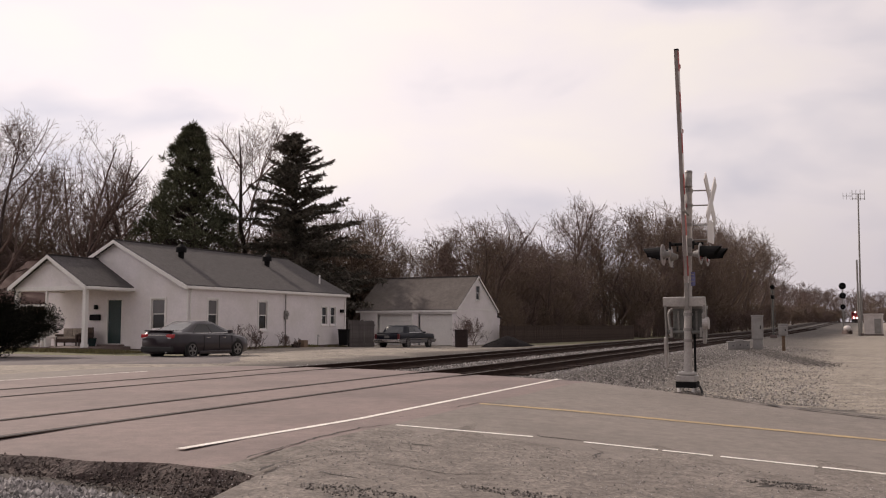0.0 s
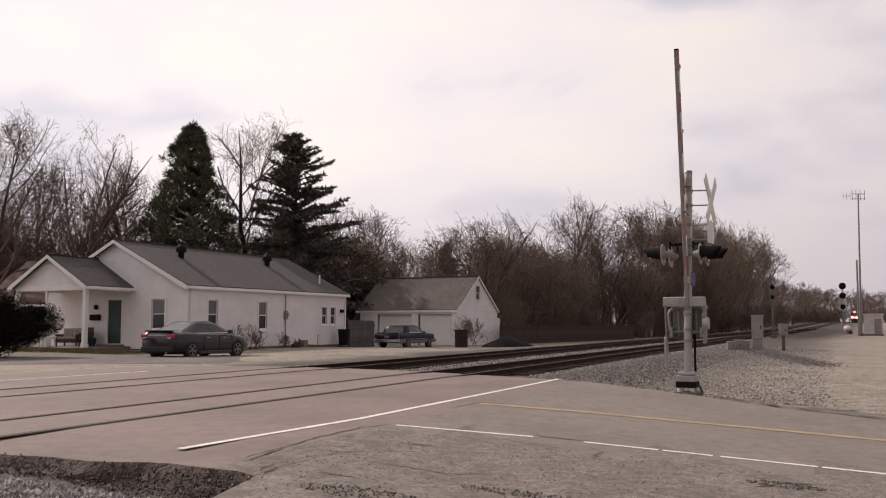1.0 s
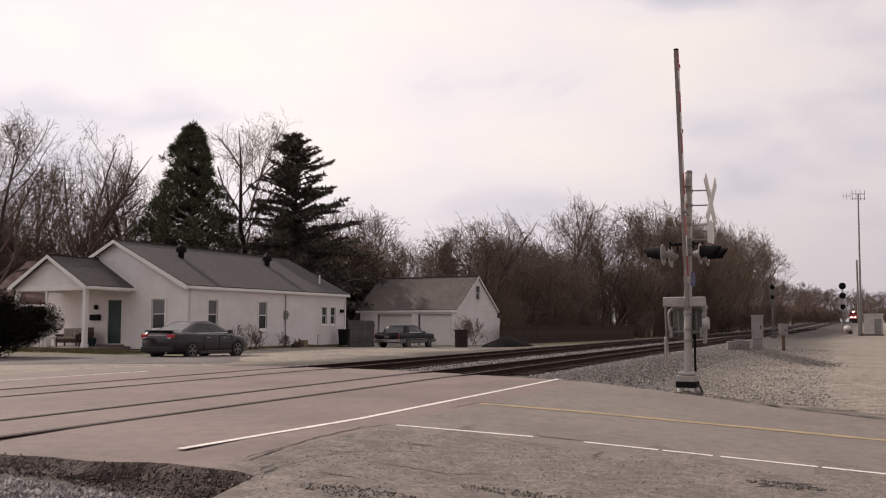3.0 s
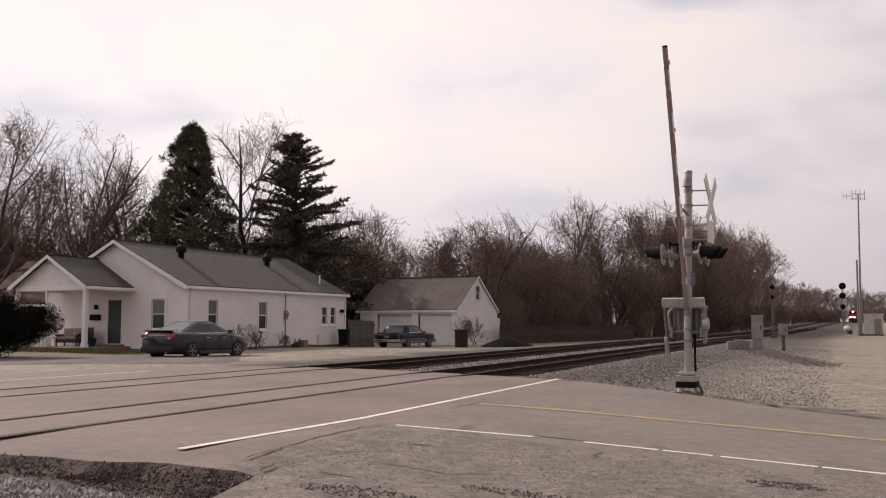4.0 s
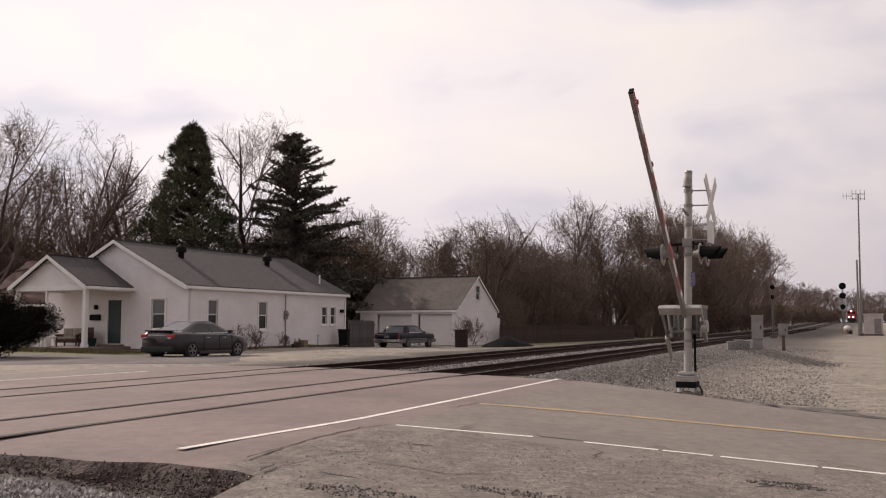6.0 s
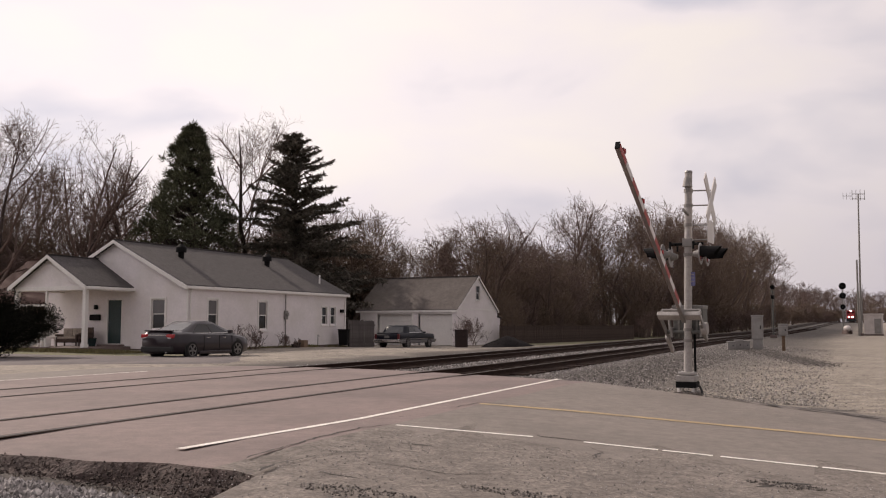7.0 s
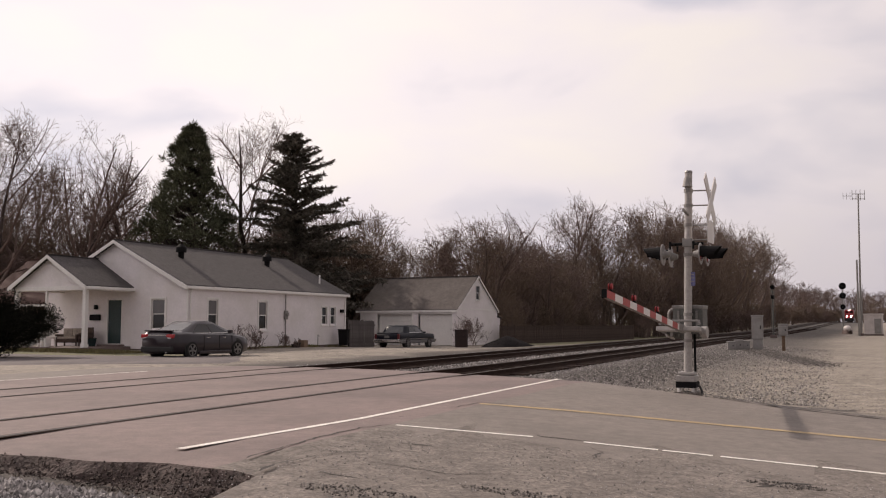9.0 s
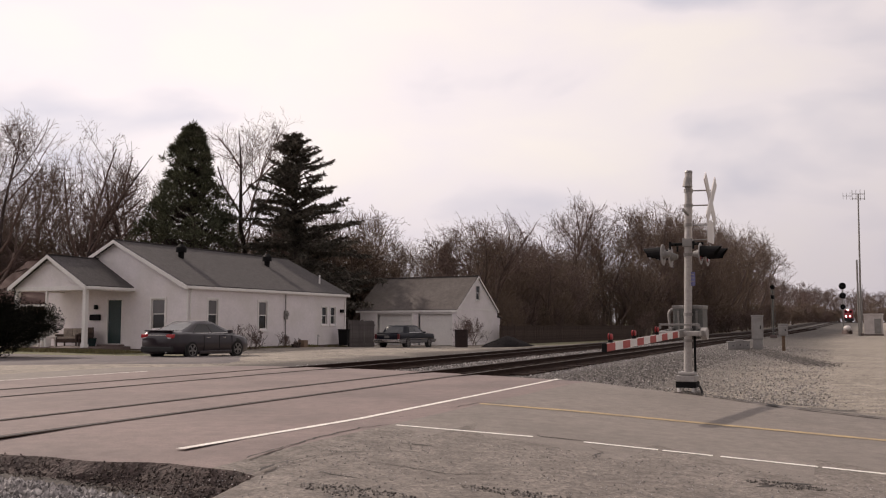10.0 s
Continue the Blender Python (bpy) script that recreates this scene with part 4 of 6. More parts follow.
def conifer(seed, place, height, width, label, needle="needle", bare=0.06, whorl=0.42, droop=0.35, dense=1.0, power=0.75, lift=0.0, name="conifer_tree"):
    """A trunk with whorls of boughs, each carrying many small sprays of needles."""
    rng = random.Random(seed)
    t = thing(name, place, label, "conifer tree")
    segs = [(Vector((0, 0, -0.2 + i * height / 12)), Vector((0, 0, -0.2 + (i + 1) * height / 12)), height * 0.014 * (1 - i / 12) + 0.02, height * 0.014 * (1 - (i + 1) / 12) + 0.02, 0) for i in range(12)]
    verts, faces = [], []
    z = height * bare
    while z < height * 0.99:
        f = (z - height * bare) / (height * (1 - bare))
        reach = width * 0.5 * (1 - f) ** power * (0.35 + 0.65 * smooth(0, 0.12, f)) + 0.25
        for b in range(rng.randint(5, 7)):
            if rng.random() < 0.1:
                continue
            a = rng.uniform(0, 2 * math.pi)
            ln = reach * rng.choice((rng.uniform(0.4, 0.8), rng.uniform(0.75, 1.25)))
            rise = rng.uniform(-0.1, 0.25) + 0.5 * f + lift
            p = Vector((0, 0, z + rng.uniform(-0.2, 0.2)))
            steps = max(3, int(ln / 0.55))
            d = Vector((math.cos(a), math.sin(a), rise))
            for i in range(steps):
                d2 = d + Vector((0, 0, -droop * (i / steps) + (0.25 if i > steps * 0.7 else 0)))
                q = p + d2.normalized() * (ln / steps)
                segs.append((p, q, 0.05 * (1 - i / steps) + 0.012, 0.05 * (1 - (i + 1) / steps) + 0.012, 1))
                for _ in range(int((30 if i else 12) * dense)):
                    c = p.lerp(q, rng.random())
                    sd = Vector((rng.uniform(-1, 1), rng.uniform(-1, 1), rng.uniform(-0.8, 0.35))) + d2 * 0.5
                    L = rng.uniform(0.2, 0.52) * (0.75 + 0.5 * (1 - f))
                    e = c + sd.normalized() * L
                    w = sd.orthogonal().normalized() * rng.uniform(0.03, 0.075)
                    w.rotate(Matrix.Rotation(rng.uniform(0, 6.28), 3, sd.normalized()))
                    k = len(verts)
                    m = c.lerp(e, 0.45)
                    verts += [c, m + w, e, m - w, m + w.cross(sd).normalized() * 0.03]
                    faces += [(k, k + 1, k + 4), (k + 1, k + 2, k + 4), (k + 2, k + 3, k + 4), (k + 3, k, k + 4)]
                p = q
        z += whorl * rng.uniform(0.7, 1.3) * (1 - 0.35 * f)
    tubes_mesh("trunk", segs, "bark_dark", t, lambda l: 8 if l == 0 else 4, 0.01)
    mesh_object("crown", verts, faces, needle, t)
    return t


def pine(seed, place, height, width, label, needle):
    """A full pine: ascending boughs that end in soft tufts of long needles, over an uneven rounded outline."""
    rng = random.Random(seed)
    t = thing("pine_tree", place, label, "conifer tree")
    outline = [(0.0, 0.62), (0.10, 0.82), (0.25, 0.95), (0.40, 1.0), (0.55, 0.88), (0.68, 0.66), (0.80, 0.48), (0.90, 0.34), (0.97, 0.20), (1.0, 0.06)]
    segs = [(Vector((0, 0, -0.2 + i * height / 12)), Vector((0, 0, -0.2 + (i + 1) * height / 12)), height * 0.015 * (1 - i / 12) + 0.02, height * 0.015 * (1 - (i + 1) / 12) + 0.02, 0) for i in range(12)]
    verts, faces = [], []
    for _ in range(980):
        f = rng.random() ** 1.12
        a = rng.uniform(0, 2 * math.pi)
        lobe = 1.0 + 0.75 * noise.noise((math.cos(a) * 1.9, math.sin(a) * 1.9, f * 7.0 + seed))
        r = width * 0.5 * interp(outline, f)[0] * lobe * rng.uniform(0.55, 1.0) ** 0.6
        c = Vector((math.cos(a) * r, math.sin(a) * r, height * (0.02 + 0.96 * f) + rng.uniform(-0.3, 0.3)))
        root = Vector((0, 0, max(0.2, c.z - 0.55 * r - 0.2)))
        mid = root.lerp(c, 0.55) + Vector((0, 0, -0.12 * r))
        segs += [(root, mid, 0.05, 0.03, 1), (mid, c, 0.03, 0.012, 1)]
        size = rng.uniform(0.35, 0.8) * (1.1 - 0.4 * f)
        out = Vector((math.cos(a), math.sin(a), 0.9))
        for _ in range(88):
            d = Vector((rng.gauss(0, 1), rng.gauss(0, 1), rng.gauss(0, 0.8))) + out * 0.45
            d.normalize()
            p = c + d * size * rng.uniform(0.0, 0.75)
            e = p + (d + Vector((0, 0, 0.35))).normalized() * rng.uniform(0.18, 0.40)
            w = d.orthogonal().normalized()
            w.rotate(Matrix.Rotation(rng.uniform(0, 6.28), 3, d))
            w *= rng.uniform(0.016, 0.04)
            k = len(verts)
            verts += [p - w * 0.5, p.lerp(e, 0.5) + w, e, p.lerp(e, 0.5) - w]
            faces.append((k, k + 1, k + 2, k + 3))
    tubes_mesh("trunk", segs, "bark_dark", t, lambda l: 8 if l == 0 else 4, 0.01)
    mesh_object("crown", verts, faces, needle, t)
    return t


def at(x, y, z=None, turn=0.0, size=1.0):
    if z is None:
        z = ground_z(*to_su(x, y)) - 0.05
    return Matrix.LocRotScale((x, y, z), Euler((0, 0, radians(turn))), None)


# conifers and bare trees behind the house
pine(11, at(-18.6, 68.5), 16.2, 6.6, "full green pine with soft needle tufts behind the house", "needle_pine")
conifer(12, at(-11.1, 70.0), 15.8, 12.6, "dark spruce with drooping open boughs behind the house", "needle", whorl=0.40, droop=0.50, dense=1.5, power=0.62, lift=0.05)
conifer(13, at(0.5, 120.0), 11.6, 9.5, "dark green conifer far behind the garage", "needle", whorl=0.5, droop=0.3)
bare_tree(21, at(-15.3, 73.0), 19.6, "tall bare tree with forked dark limbs between two conifers", 0.95, 4, 0.42, 10, (8, 7, 6), "bark_dark", "twig", 0.013)
bare_tree(22, at(-26.3, 66.0), 17.4, "bare tree with upright grey limbs behind the house", 0.8, 4, 0.26, 13, (9, 7, 6), "bark_dark", "twig", 0.013)
bare_tree(23, at(-23.9, 74.0), 16.8, "slender bare tree behind the house", 0.6, 4, 0.25, 12, (8, 7, 6), "bark_dark", "twig", 0.013)
bare_tree(24, at(-31.4, 64.0), 16.6, "broad bare tree at the edge of the garden", 1.2, 4, 0.2, 13, (9, 8, 6), "bark_dark", "twig", 0.013)
bare_tree(25, at(-35.0, 70.0), 20.0, "broad bare tree at the edge of the garden", 1.1, 4, 0.2, 13, (9, 8, 6), "bark", "twig", 0.013)
bare_tree(26, at(-29.6, 78.0), 15.5, "small bare tree in the garden", 1.1, 4, 0.2, 12, (7, 6, 5), "bark", "twig", 0.013)

# the wood that follows the line: four grown trees and two shrubs, copied along it
far_wood = [bare_tree(50 + i, at(-20, -60 - 8 * i), 10.0, "distant bare tree in the wood along the line", 1.1, 4, 0.06, 12, (6, 4, 3), "bark", "twig", 0.022, 1, group="far wood along the line") for i in range(2)]
wood = [bare_tree(40 + i, at(0, -60 - 8 * i), 10.0, "bare brown tree in the wood along the railway line", sp, 4, st, n, (8, 6, 5), "bark", tw, 0.0105, mu, group="wood along the line")
        for i, (tw, mu, sp, st, n) in enumerate((("twig", 2, 1.1, 0.12, 10), ("twig_tan", 2, 1.05, 0.08, 10), ("twig", 1, 1.15, 0.2, 13), ("twig_tan", 2, 1.2, 0.1, 10)))]
shrubs = [bare_tree(60 + i, at(20, -60 - 8 * i), 4.4, "dense bare shrub at the foot of the wood", 1.1, 3, 0.03, 12, (8, 7), "bark", tw, 0.011, 5, name="shrub", group="undergrowth along the line")
          for i, tw in enumerate(("twig_tan", "twig"))]


def plant(kinds, spots, rng):
    for i, (x, y, k, wide) in enumerate(spots):
        s, u = to_su(x, y)
        p = Vector((x, y, ground_z(s, u) - 0.08))
        c = copy_thing(kinds[i % len(kinds)], Matrix.LocRotScale(p, Euler((0, 0, rng.uniform(0, 6.28))), None))
        c.scale = (k * wide, k * wide, k)


def plant_wood():
    rng = random.Random(5)
    trees, low, far = [], [], []

    def put(lst, s, u, k, wide=1.0):
        p = su(s + track_bend(u), u)
        lst.append((p.x, p.y, k, wide))
    for i in range(42):                      # front row, thick and low
        u = 72 + 2.7 * i + rng.uniform(-1.5, 1.5)
        put(trees, (-25.5 if u < 104 else -20.5) - rng.uniform(0, 4.0), u, rng.uniform(0.78, 1.05) * (1.14 if u < 100 else 1.08), 1.2)
    for i in range(26):                      # taller trees behind
        u = 104 + 4.2 * i + rng.uniform(-2, 2)
        put(trees, -27.0 + 7.5 * smooth(106, 124, u) - rng.uniform(0, 3.5), u, rng.uniform(1.6, 1.9) + 0.2 * smooth(120, 150, u), 0.95)
    for i in range(30):                      # far along the line
        u = 200 + 8 * i + rng.uniform(-4, 4)
        put(far, -21.0 - rng.uniform(0, 9), u, rng.uniform(1.2, 1.6), 1.1)
    for i in range(9):                       # behind the garage, far off
        far.append((-13 + 4.0 * i + rng.uniform(-1, 1), 128 + rng.uniform(-6, 10), rng.uniform(0.85, 1.1), 1.0))
    for i in range(11):                       # between house and garage
        trees.append((-17.5 + 1.6 * i + rng.uniform(-0.6, 0.6), 84 + rng.uniform(-3, 6), rng.uniform(1.2, 1.4) * (1.0 - 0.07 * max(0, i - 6)), 1.05))
    for i in range(7):                       # close behind the conifers
        trees.append((-22 + 2.2 * i + rng.uniform(-0.6, 0.6), 77 + rng.uniform(-2, 3), rng.uniform(0.85, 1.1), 1.1))
    for i in range(7):                       # brush between house and garage
        low.append((-11 + 1.1 * i, 81 + rng.uniform(-1.5, 3), rng.uniform(1.6, 2.1), 1.1))
    for i in range(14):                      # low trees behind the neighbour
        far.append((-46 + 2.0 * i + rng.uniform(-0.8, 0.8), 76 + rng.uniform(-3, 6), rng.uniform(0.75, 1.05), 1.5))
    for i in range(11):                      # middle of the wood, behind the fence
        u = 84 + 3.2 * i + rng.uniform(-1.5, 1.5)
        put(trees, -30.0 - rng.uniform(0, 4), u, rng.uniform(0.95, 1.2), 1.1)
    for i in range(16):                      # deeper rows that close the wood
        u = 92 + 4.5 * i + rng.uniform(-1.5, 1.5)
        put(trees, -34.0 + 6.0 * smooth(104, 130, u) - rng.uniform(0, 5), u, rng.uniform(1.0, 1.35), 1.2)
        put(low, -31.0 + 7.0 * smooth(104, 130, u) - rng.uniform(0, 2), u, rng.uniform(1.3, 1.8), 1.5)
    for i in range(12):
        u = 80 + 3.2 * i
        put(low, -28.5 - rng.uniform(0, 3), u, rng.uniform(1.2, 1.6), 1.3)
    for i in range(10):                       # behind the garden
        trees.append((-52 + 3.0 * i + rng.uniform(-1, 1), 84 + rng.uniform(-6, 8), rng.uniform(1.35, 1.75), 1.0))
    for i in range(14):                      # thicket low behind house and garden
        trees.append((-48 + 2.6 * i + rng.uniform(-1, 1), 79 + rng.uniform(-3, 6), rng.uniform(0.85, 1.15), 1.35))
        low.append((-47 + 2.9 * i + rng.uniform(-1, 1), 77 + rng.uniform(-2, 4), rng.uniform(1.7, 2.3), 1.5))
    for i in range(22):                      # other side of the line, far away
        u = 300 + 9 * i
        y, k = 540 + rng.uniform(-20, 40), 0.385 + 0.0055 * i + rng.uniform(-0.003, 0.003)
        far.append((k * y, y, rng.uniform(1.5, 2.3), 1.5))
        if i % 2:
            low.append((k * y, y - 25, rng.uniform(1.8, 2.6), 3.0))
    trees.append((74.0, 160.0, 0.72, 1.25))
    for i in range(52):
        u = 72 + 2.6 * i + rng.uniform(-1, 1)
        put(low, (-24.3 if u < 104 else -19.2) - rng.uniform(0, 2.6), u, rng.uniform(0.75, 1.25), 1.15)
    for i in range(27):
        low.append((-46 + 1.35 * i, 74 + rng.uniform(-3, 8), rng.uniform(1.4, 2.0), 1.15))
    for i in range(18):
        u = 215 + 12 * i + rng.uniform(-3, 3)
        put(low, -18.5 - rng.uniform(0, 3), u, rng.uniform(1.2, 1.7), 1.5)
    for i in range(56):                      # undergrowth that closes the foot of the far wood
        u = 140 + 5.5 * i + rng.uniform(-2, 2)
        put(low, -18.2 - rng.uniform(0, 2.5), u, rng.uniform(0.9, 1.4), 1.9)
    plant(wood, trees, rng)
    plant(far_wood, far, rng)
    plant(shrubs, low, rng)


plant_wood()
for w_ in wood + shrubs + far_wood:
    for o_ in list(w_.children):
        bpy.data.objects.remove(o_)
    bpy.data.objects.remove(w_)

# ---- vehicles ----
M["sedan_paint"] = material("dark_plum_grey_car_paint", (0.022, 0.0145, 0.019), 0.28, 0.0, var=0.06, fine=200, coarse=1.0, bump=0, spec=0.4, coat=0.3)
M["wagon_paint"] = material("navy_car_paint", (0.006, 0.007, 0.014), 0.4, 0.0, var=0.1, coarse=1.5, bump=0, spec=0.2)
M["wagon_lower"] = material("grey_lower_cladding", (0.17, 0.16, 0.16), 0.5, 0.2, var=0.1)
M["car_glass"] = material("tinted_car_glass", (0.008, 0.008, 0.009), 0.04, var=0.05, bump=0, spec=0.6)
M["tyre"] = material("tyre_rubber", (0.014, 0.013, 0.013), 0.85, var=0.2)
M["chrome"] = material("chrome_trim", (0.62, 0.6, 0.58), 0.2, 0.9, var=0.05, bump=0)
M["alloy"] = material("alloy_rim", (0.22, 0.21, 0.205), 0.4, 0.7, var=0.08, bump=0)
M["tail_red"] = material("red_tail_lamp_glass", (0.42, 0.03, 0.035), 0.18, var=0.08, bump=0)
M["lamp_white"] = material("white_lamp_glass", (0.62, 0.58, 0.58), 0.2, var=0.05, bump=0)


def body_loft(stations, n_len=44):
    """A car's lower body: stations (x, bottom z, shoulder z, top z, half width) joined by rounded sections."""
    bm = bmesh.new()
    x0, x1 = stations[0][0], stations[-1][0]
    rings = []
    for i in range(n_len + 1):
        x = x0 + (x1 - x0) * i / n_len
        zb, zs, zt, w = interp(stations, x)
        sec = [(0.55 * w, zb), (0.90 * w, zb + 0.02), (0.975 * w, zb + 0.14), (1.0 * w, zb + (zs - zb) * 0.5), (0.985 * w, zs - 0.04), (0.945 * w, zs + 0.012), (0.80 * w, zs + (zt - zs) * 0.55 + 0.01), (0.45 * w, zt), (0.0, zt + 0.012)]
        ring = [bm.verts.new((x, y, z)) for y, z in sec] + [bm.verts.new((x, -y, z)) for y, z in sec[-2::-1]]
        rings.append(ring)
    for a, b in zip(rings, rings[1:]):
        for k in range(len(a) - 1):
            bm.faces.new((a[k], a[k + 1], b[k + 1], b[k]))
        bm.faces.new((a[-1], a[0], b[0], b[-1]))
    bm.faces.new(rings[0])
    bm.faces.new(rings[-1][::-1])
    bmesh.ops.recalc_face_normals(bm, faces=bm.faces)
    return bm


def cabin(low, high, z0, z1, crown=0.03):
    """A greenhouse between two outlines: low and high are (rear x, front x, half width rear, half width front)."""
    bm = bmesh.new()
    n = 10
    rows = []
    for k in range(5):
        t = k / 4
        te = t ** 0.9
        r = [a + (b - a) * te for a, b in zip(low, high)]
        z = z0 + (z1 - z0) * t
        ring = []
        for i in range(n + 1):
            f = i / n
            x, w = r[0] + (r[1] - r[0]) * f, r[2] + (r[3] - r[2]) * f + 0.03 * math.sin(math.pi * f)
            ring.append((x, w, z + (crown * math.sin(math.pi * f) if k == 4 else 0)))
        rows.append([bm.verts.new(p) for p in ring] + [bm.verts.new((x, -y, z)) for x, y, z in ring[::-1]])
    for a, b in zip(rows, rows[1:]):
        m = len(a)
        for i in range(m):
            j = (i + 1) % m
            bm.faces.new((a[i], a[j], b[j], b[i]))
    top = rows[-1]
    for i in range(n):
        bm.faces.new((top[i], top[i + 1], top[-2 - i], top[-1 - i]))
    bmesh.ops.recalc_face_normals(bm, faces=bm.faces)
    return bm


def pane_between(low, high, z0, z1, side, f0, f1, t0, t1, off=0.008):
    """A window that lies on a cabin's flank, front or back; side: 1, -1, 'rear' or 'front'."""
    def spot(f, t):
        te = t ** 0.9
        r = [a + (b - a) * te for a, b in zip(low, high)]
        z = z0 + (z1 - z0) * t
        if side in (1, -1):
            x, w = r[0] + (r[1] - r[0]) * f, r[2] + (r[3] - r[2]) * f + 0.03 * math.sin(math.pi * f)
            return Vector((x, side * (w + off), z))
        x, w = (r[0] - off, r[2]) if side == "rear" else (r[1] + off, r[3])
        return Vector((x, (2 * f - 1) * w, z))
    bm = bmesh.new()
    n, m = 6, 4
    g = [[bm.verts.new(spot(f0[0] + (f1[0] - f0[0]) * i / n + ((f0[1] - f0[0]) + ((f1[1] - f1[0]) - (f0[1] - f0[0])) * i / n) * j / m, t0 + (t1 - t0) * j / m)) for j in range(m + 1)] for i in range(n + 1)]
    for i in range(n):
        for j in range(m):
            bm.faces.new((g[i][j], g[i + 1][j], g[i + 1][j + 1], g[i][j + 1]))
    bmesh.ops.recalc_face_normals(bm, faces=bm.faces)
    return bm


def wheel(parent, x, y, r, w, spokes=5):
    sgn = 1 if y > 0 else -1
    bm = bmesh.new()
    vs = add_tube(bm, (x, y - sgn * w, r), (x, y, r), r, seg=28)
    bmesh.ops.bevel(bm, geom=[e for e in bm.edges if e.calc_length() < 0.2 and abs(e.verts[0].co.y - e.verts[1].co.y) < 1e-4], offset=0.025, segments=2, affect="EDGES")
    wh = part("wheel", bm, "tyre", parent)
    bm = bmesh.new()
    add_tube(bm, (x, y - sgn * 0.02, r), (x, y + sgn * 0.004, r), r * 0.66, r * 0.64, 24)
    part("rim_dish", bm, "black_metal", wh)
    bm = bmesh.new()
    add_tube(bm, (x, y, r), (x, y + sgn * 0.018, r), r * 0.16, seg=14)
    for k in range(spokes):
        a = 2 * math.pi * k / spokes + 0.3
        m = Matrix.Translation((x, y + sgn * 0.009, r)) @ Matrix.Rotation(a, 4, "Y")
        add_box(bm, 0.0, r * 0.64, -0.012, 0.012, -0.035, 0.035, 0, m)
    for k in range(24):
        a, b = 2 * math.pi * k / 24, 2 * math.pi * (k + 1) / 24
        p = [Vector((x + math.cos(t) * q, y + sgn * 0.012, r + math.sin(t) * q)) for t, q in ((a, r * 0.60), (b, r * 0.60), (b, r * 0.68), (a, r * 0.68))]
        bm.faces.new([bm.verts.new(v) for v in p])
    part("rim", bm, "alloy", wh)
    part("arch_shadow_gap", tube((x, y - sgn * 0.10, r + 0.02), (x, y - sgn * 0.028, r + 0.02), r * 1.16, seg=28), "rubber", parent)
    return wh


def make_sedan():
    c = thing("sedan_car", at(-9.98, 38.2, None, 90 - 25.5), "dark plum-grey four-door sedan parked on the gravel", "car")
    st = [(-2.42, 0.36, 0.74, 0.84, 0.70), (-2.36, 0.22, 0.90, 1.03, 0.79), (-2.2, 0.19, 0.96, 1.10, 0.86), (-1.6, 0.17, 0.98, 1.11, 0.91), (-0.5, 0.15, 0.96, 1.02, 0.915), (0.8, 0.15, 0.92, 1.02, 0.915), (1.25, 0.16, 0.89, 1.01, 0.91), (1.9, 0.17, 0.80, 0.90, 0.87), (2.25, 0.19, 0.70, 0.78, 0.79), (2.45, 0.30, 0.56, 0.62, 0.62)]
    part("body", body_loft(st), "sedan_paint", c, smooth=True)
    lo, hi, z0, z1 = (-2.08, 1.36, 0.81, 0.81), (-0.86, 0.12, 0.59, 0.60), 0.96, 1.42
    part("cabin", cabin(lo, hi, z0, z1, 0.055), "sedan_paint", c, smooth=True)
    for sd in (1, -1):
        part("sill", box(-1.0, 1.0, min(sd * 0.80, sd * 0.93), max(sd * 0.80, sd * 0.93), 0.17, 0.30, 0.03), "sedan_paint", c)
    for sd in (1, -1):
        part("side_window", pane_between(lo, hi, z0, z1, sd, (0.20, 0.17), (0.53, 0.52), 0.12, 0.86), "car_glass", c)
        part("side_window", pane_between(lo, hi, z0, z1, sd, (0.56, 0.55), (0.90, 0.86), 0.12, 0.86), "car_glass", c)
        part("window_trim", pane_between(lo, hi, z0, z1, sd, (0.17, 0.17), (0.92, 0.92), 0.06, 0.10), "chrome", c)
        bm = box(0.70, 0.86, sd * 1.0 - 0.09, sd * 1.0 + 0.09, 0.98, 1.12, 0.04)
        part("wing_mirror", bm, "sedan_paint", c)
        for x in (-0.55, 0.45):
            part("door_handle", box(x, x + 0.2, sd * 0.905 - 0.02, sd * 0.905 + 0.02, 0.80, 0.83, 0.008), "chrome", c)
        tl = part("tail_lamp", box(-2.40, -2.12, min(sd * 0.46, sd * 0.80), max(sd * 0.46, sd * 0.80), 0.80, 0.96, 0.04), "tail_red", c, "red tail lamp cluster")
        part("reverse_lamp", box(-2.415, -2.36, min(sd * 0.50, sd * 0.70), max(sd * 0.50, sd * 0.70), 0.79, 0.83, 0.01), "lamp_white", tl)
        part("rear_reflector", box(-2.40, -2.30, min(sd * 0.5, sd * 0.74), max(sd * 0.5, sd * 0.74), 0.36, 0.41, 0.01), "tail_red", c)
    for sd in (1, -1):
        for x in (-0.72, 0.22, 1.02):
            part("door_seam", box(x, x + 0.014, min(sd * 0.85, sd * 0.921), max(sd * 0.85, sd * 0.921), 0.32, 0.90), "rubber", c)
    part("spoiler", box(-2.36, -2.16, -0.66, 0.66, 1.075, 1.115, 0.015), "sedan_paint", c)
    part("rear_window", pane_between(lo, hi, z0, z1, "rear", (0.10, 0.10), (0.90, 0.90), 0.08, 0.90), "car_glass", c)
    part("windscreen", pane_between(lo, hi, z0, z1, "front", (0.06, 0.06), (0.94, 0.94), 0.05, 0.92), "car_glass", c)
    part("chrome_strip", box(-2.40, -2.33, -0.44, 0.44, 0.90, 0.935, 0.01), "chrome", c)
    part("number_plate", box(-2.395, -2.35, -0.16, 0.16, 0.72, 0.86, 0.008), "lamp_white", c)
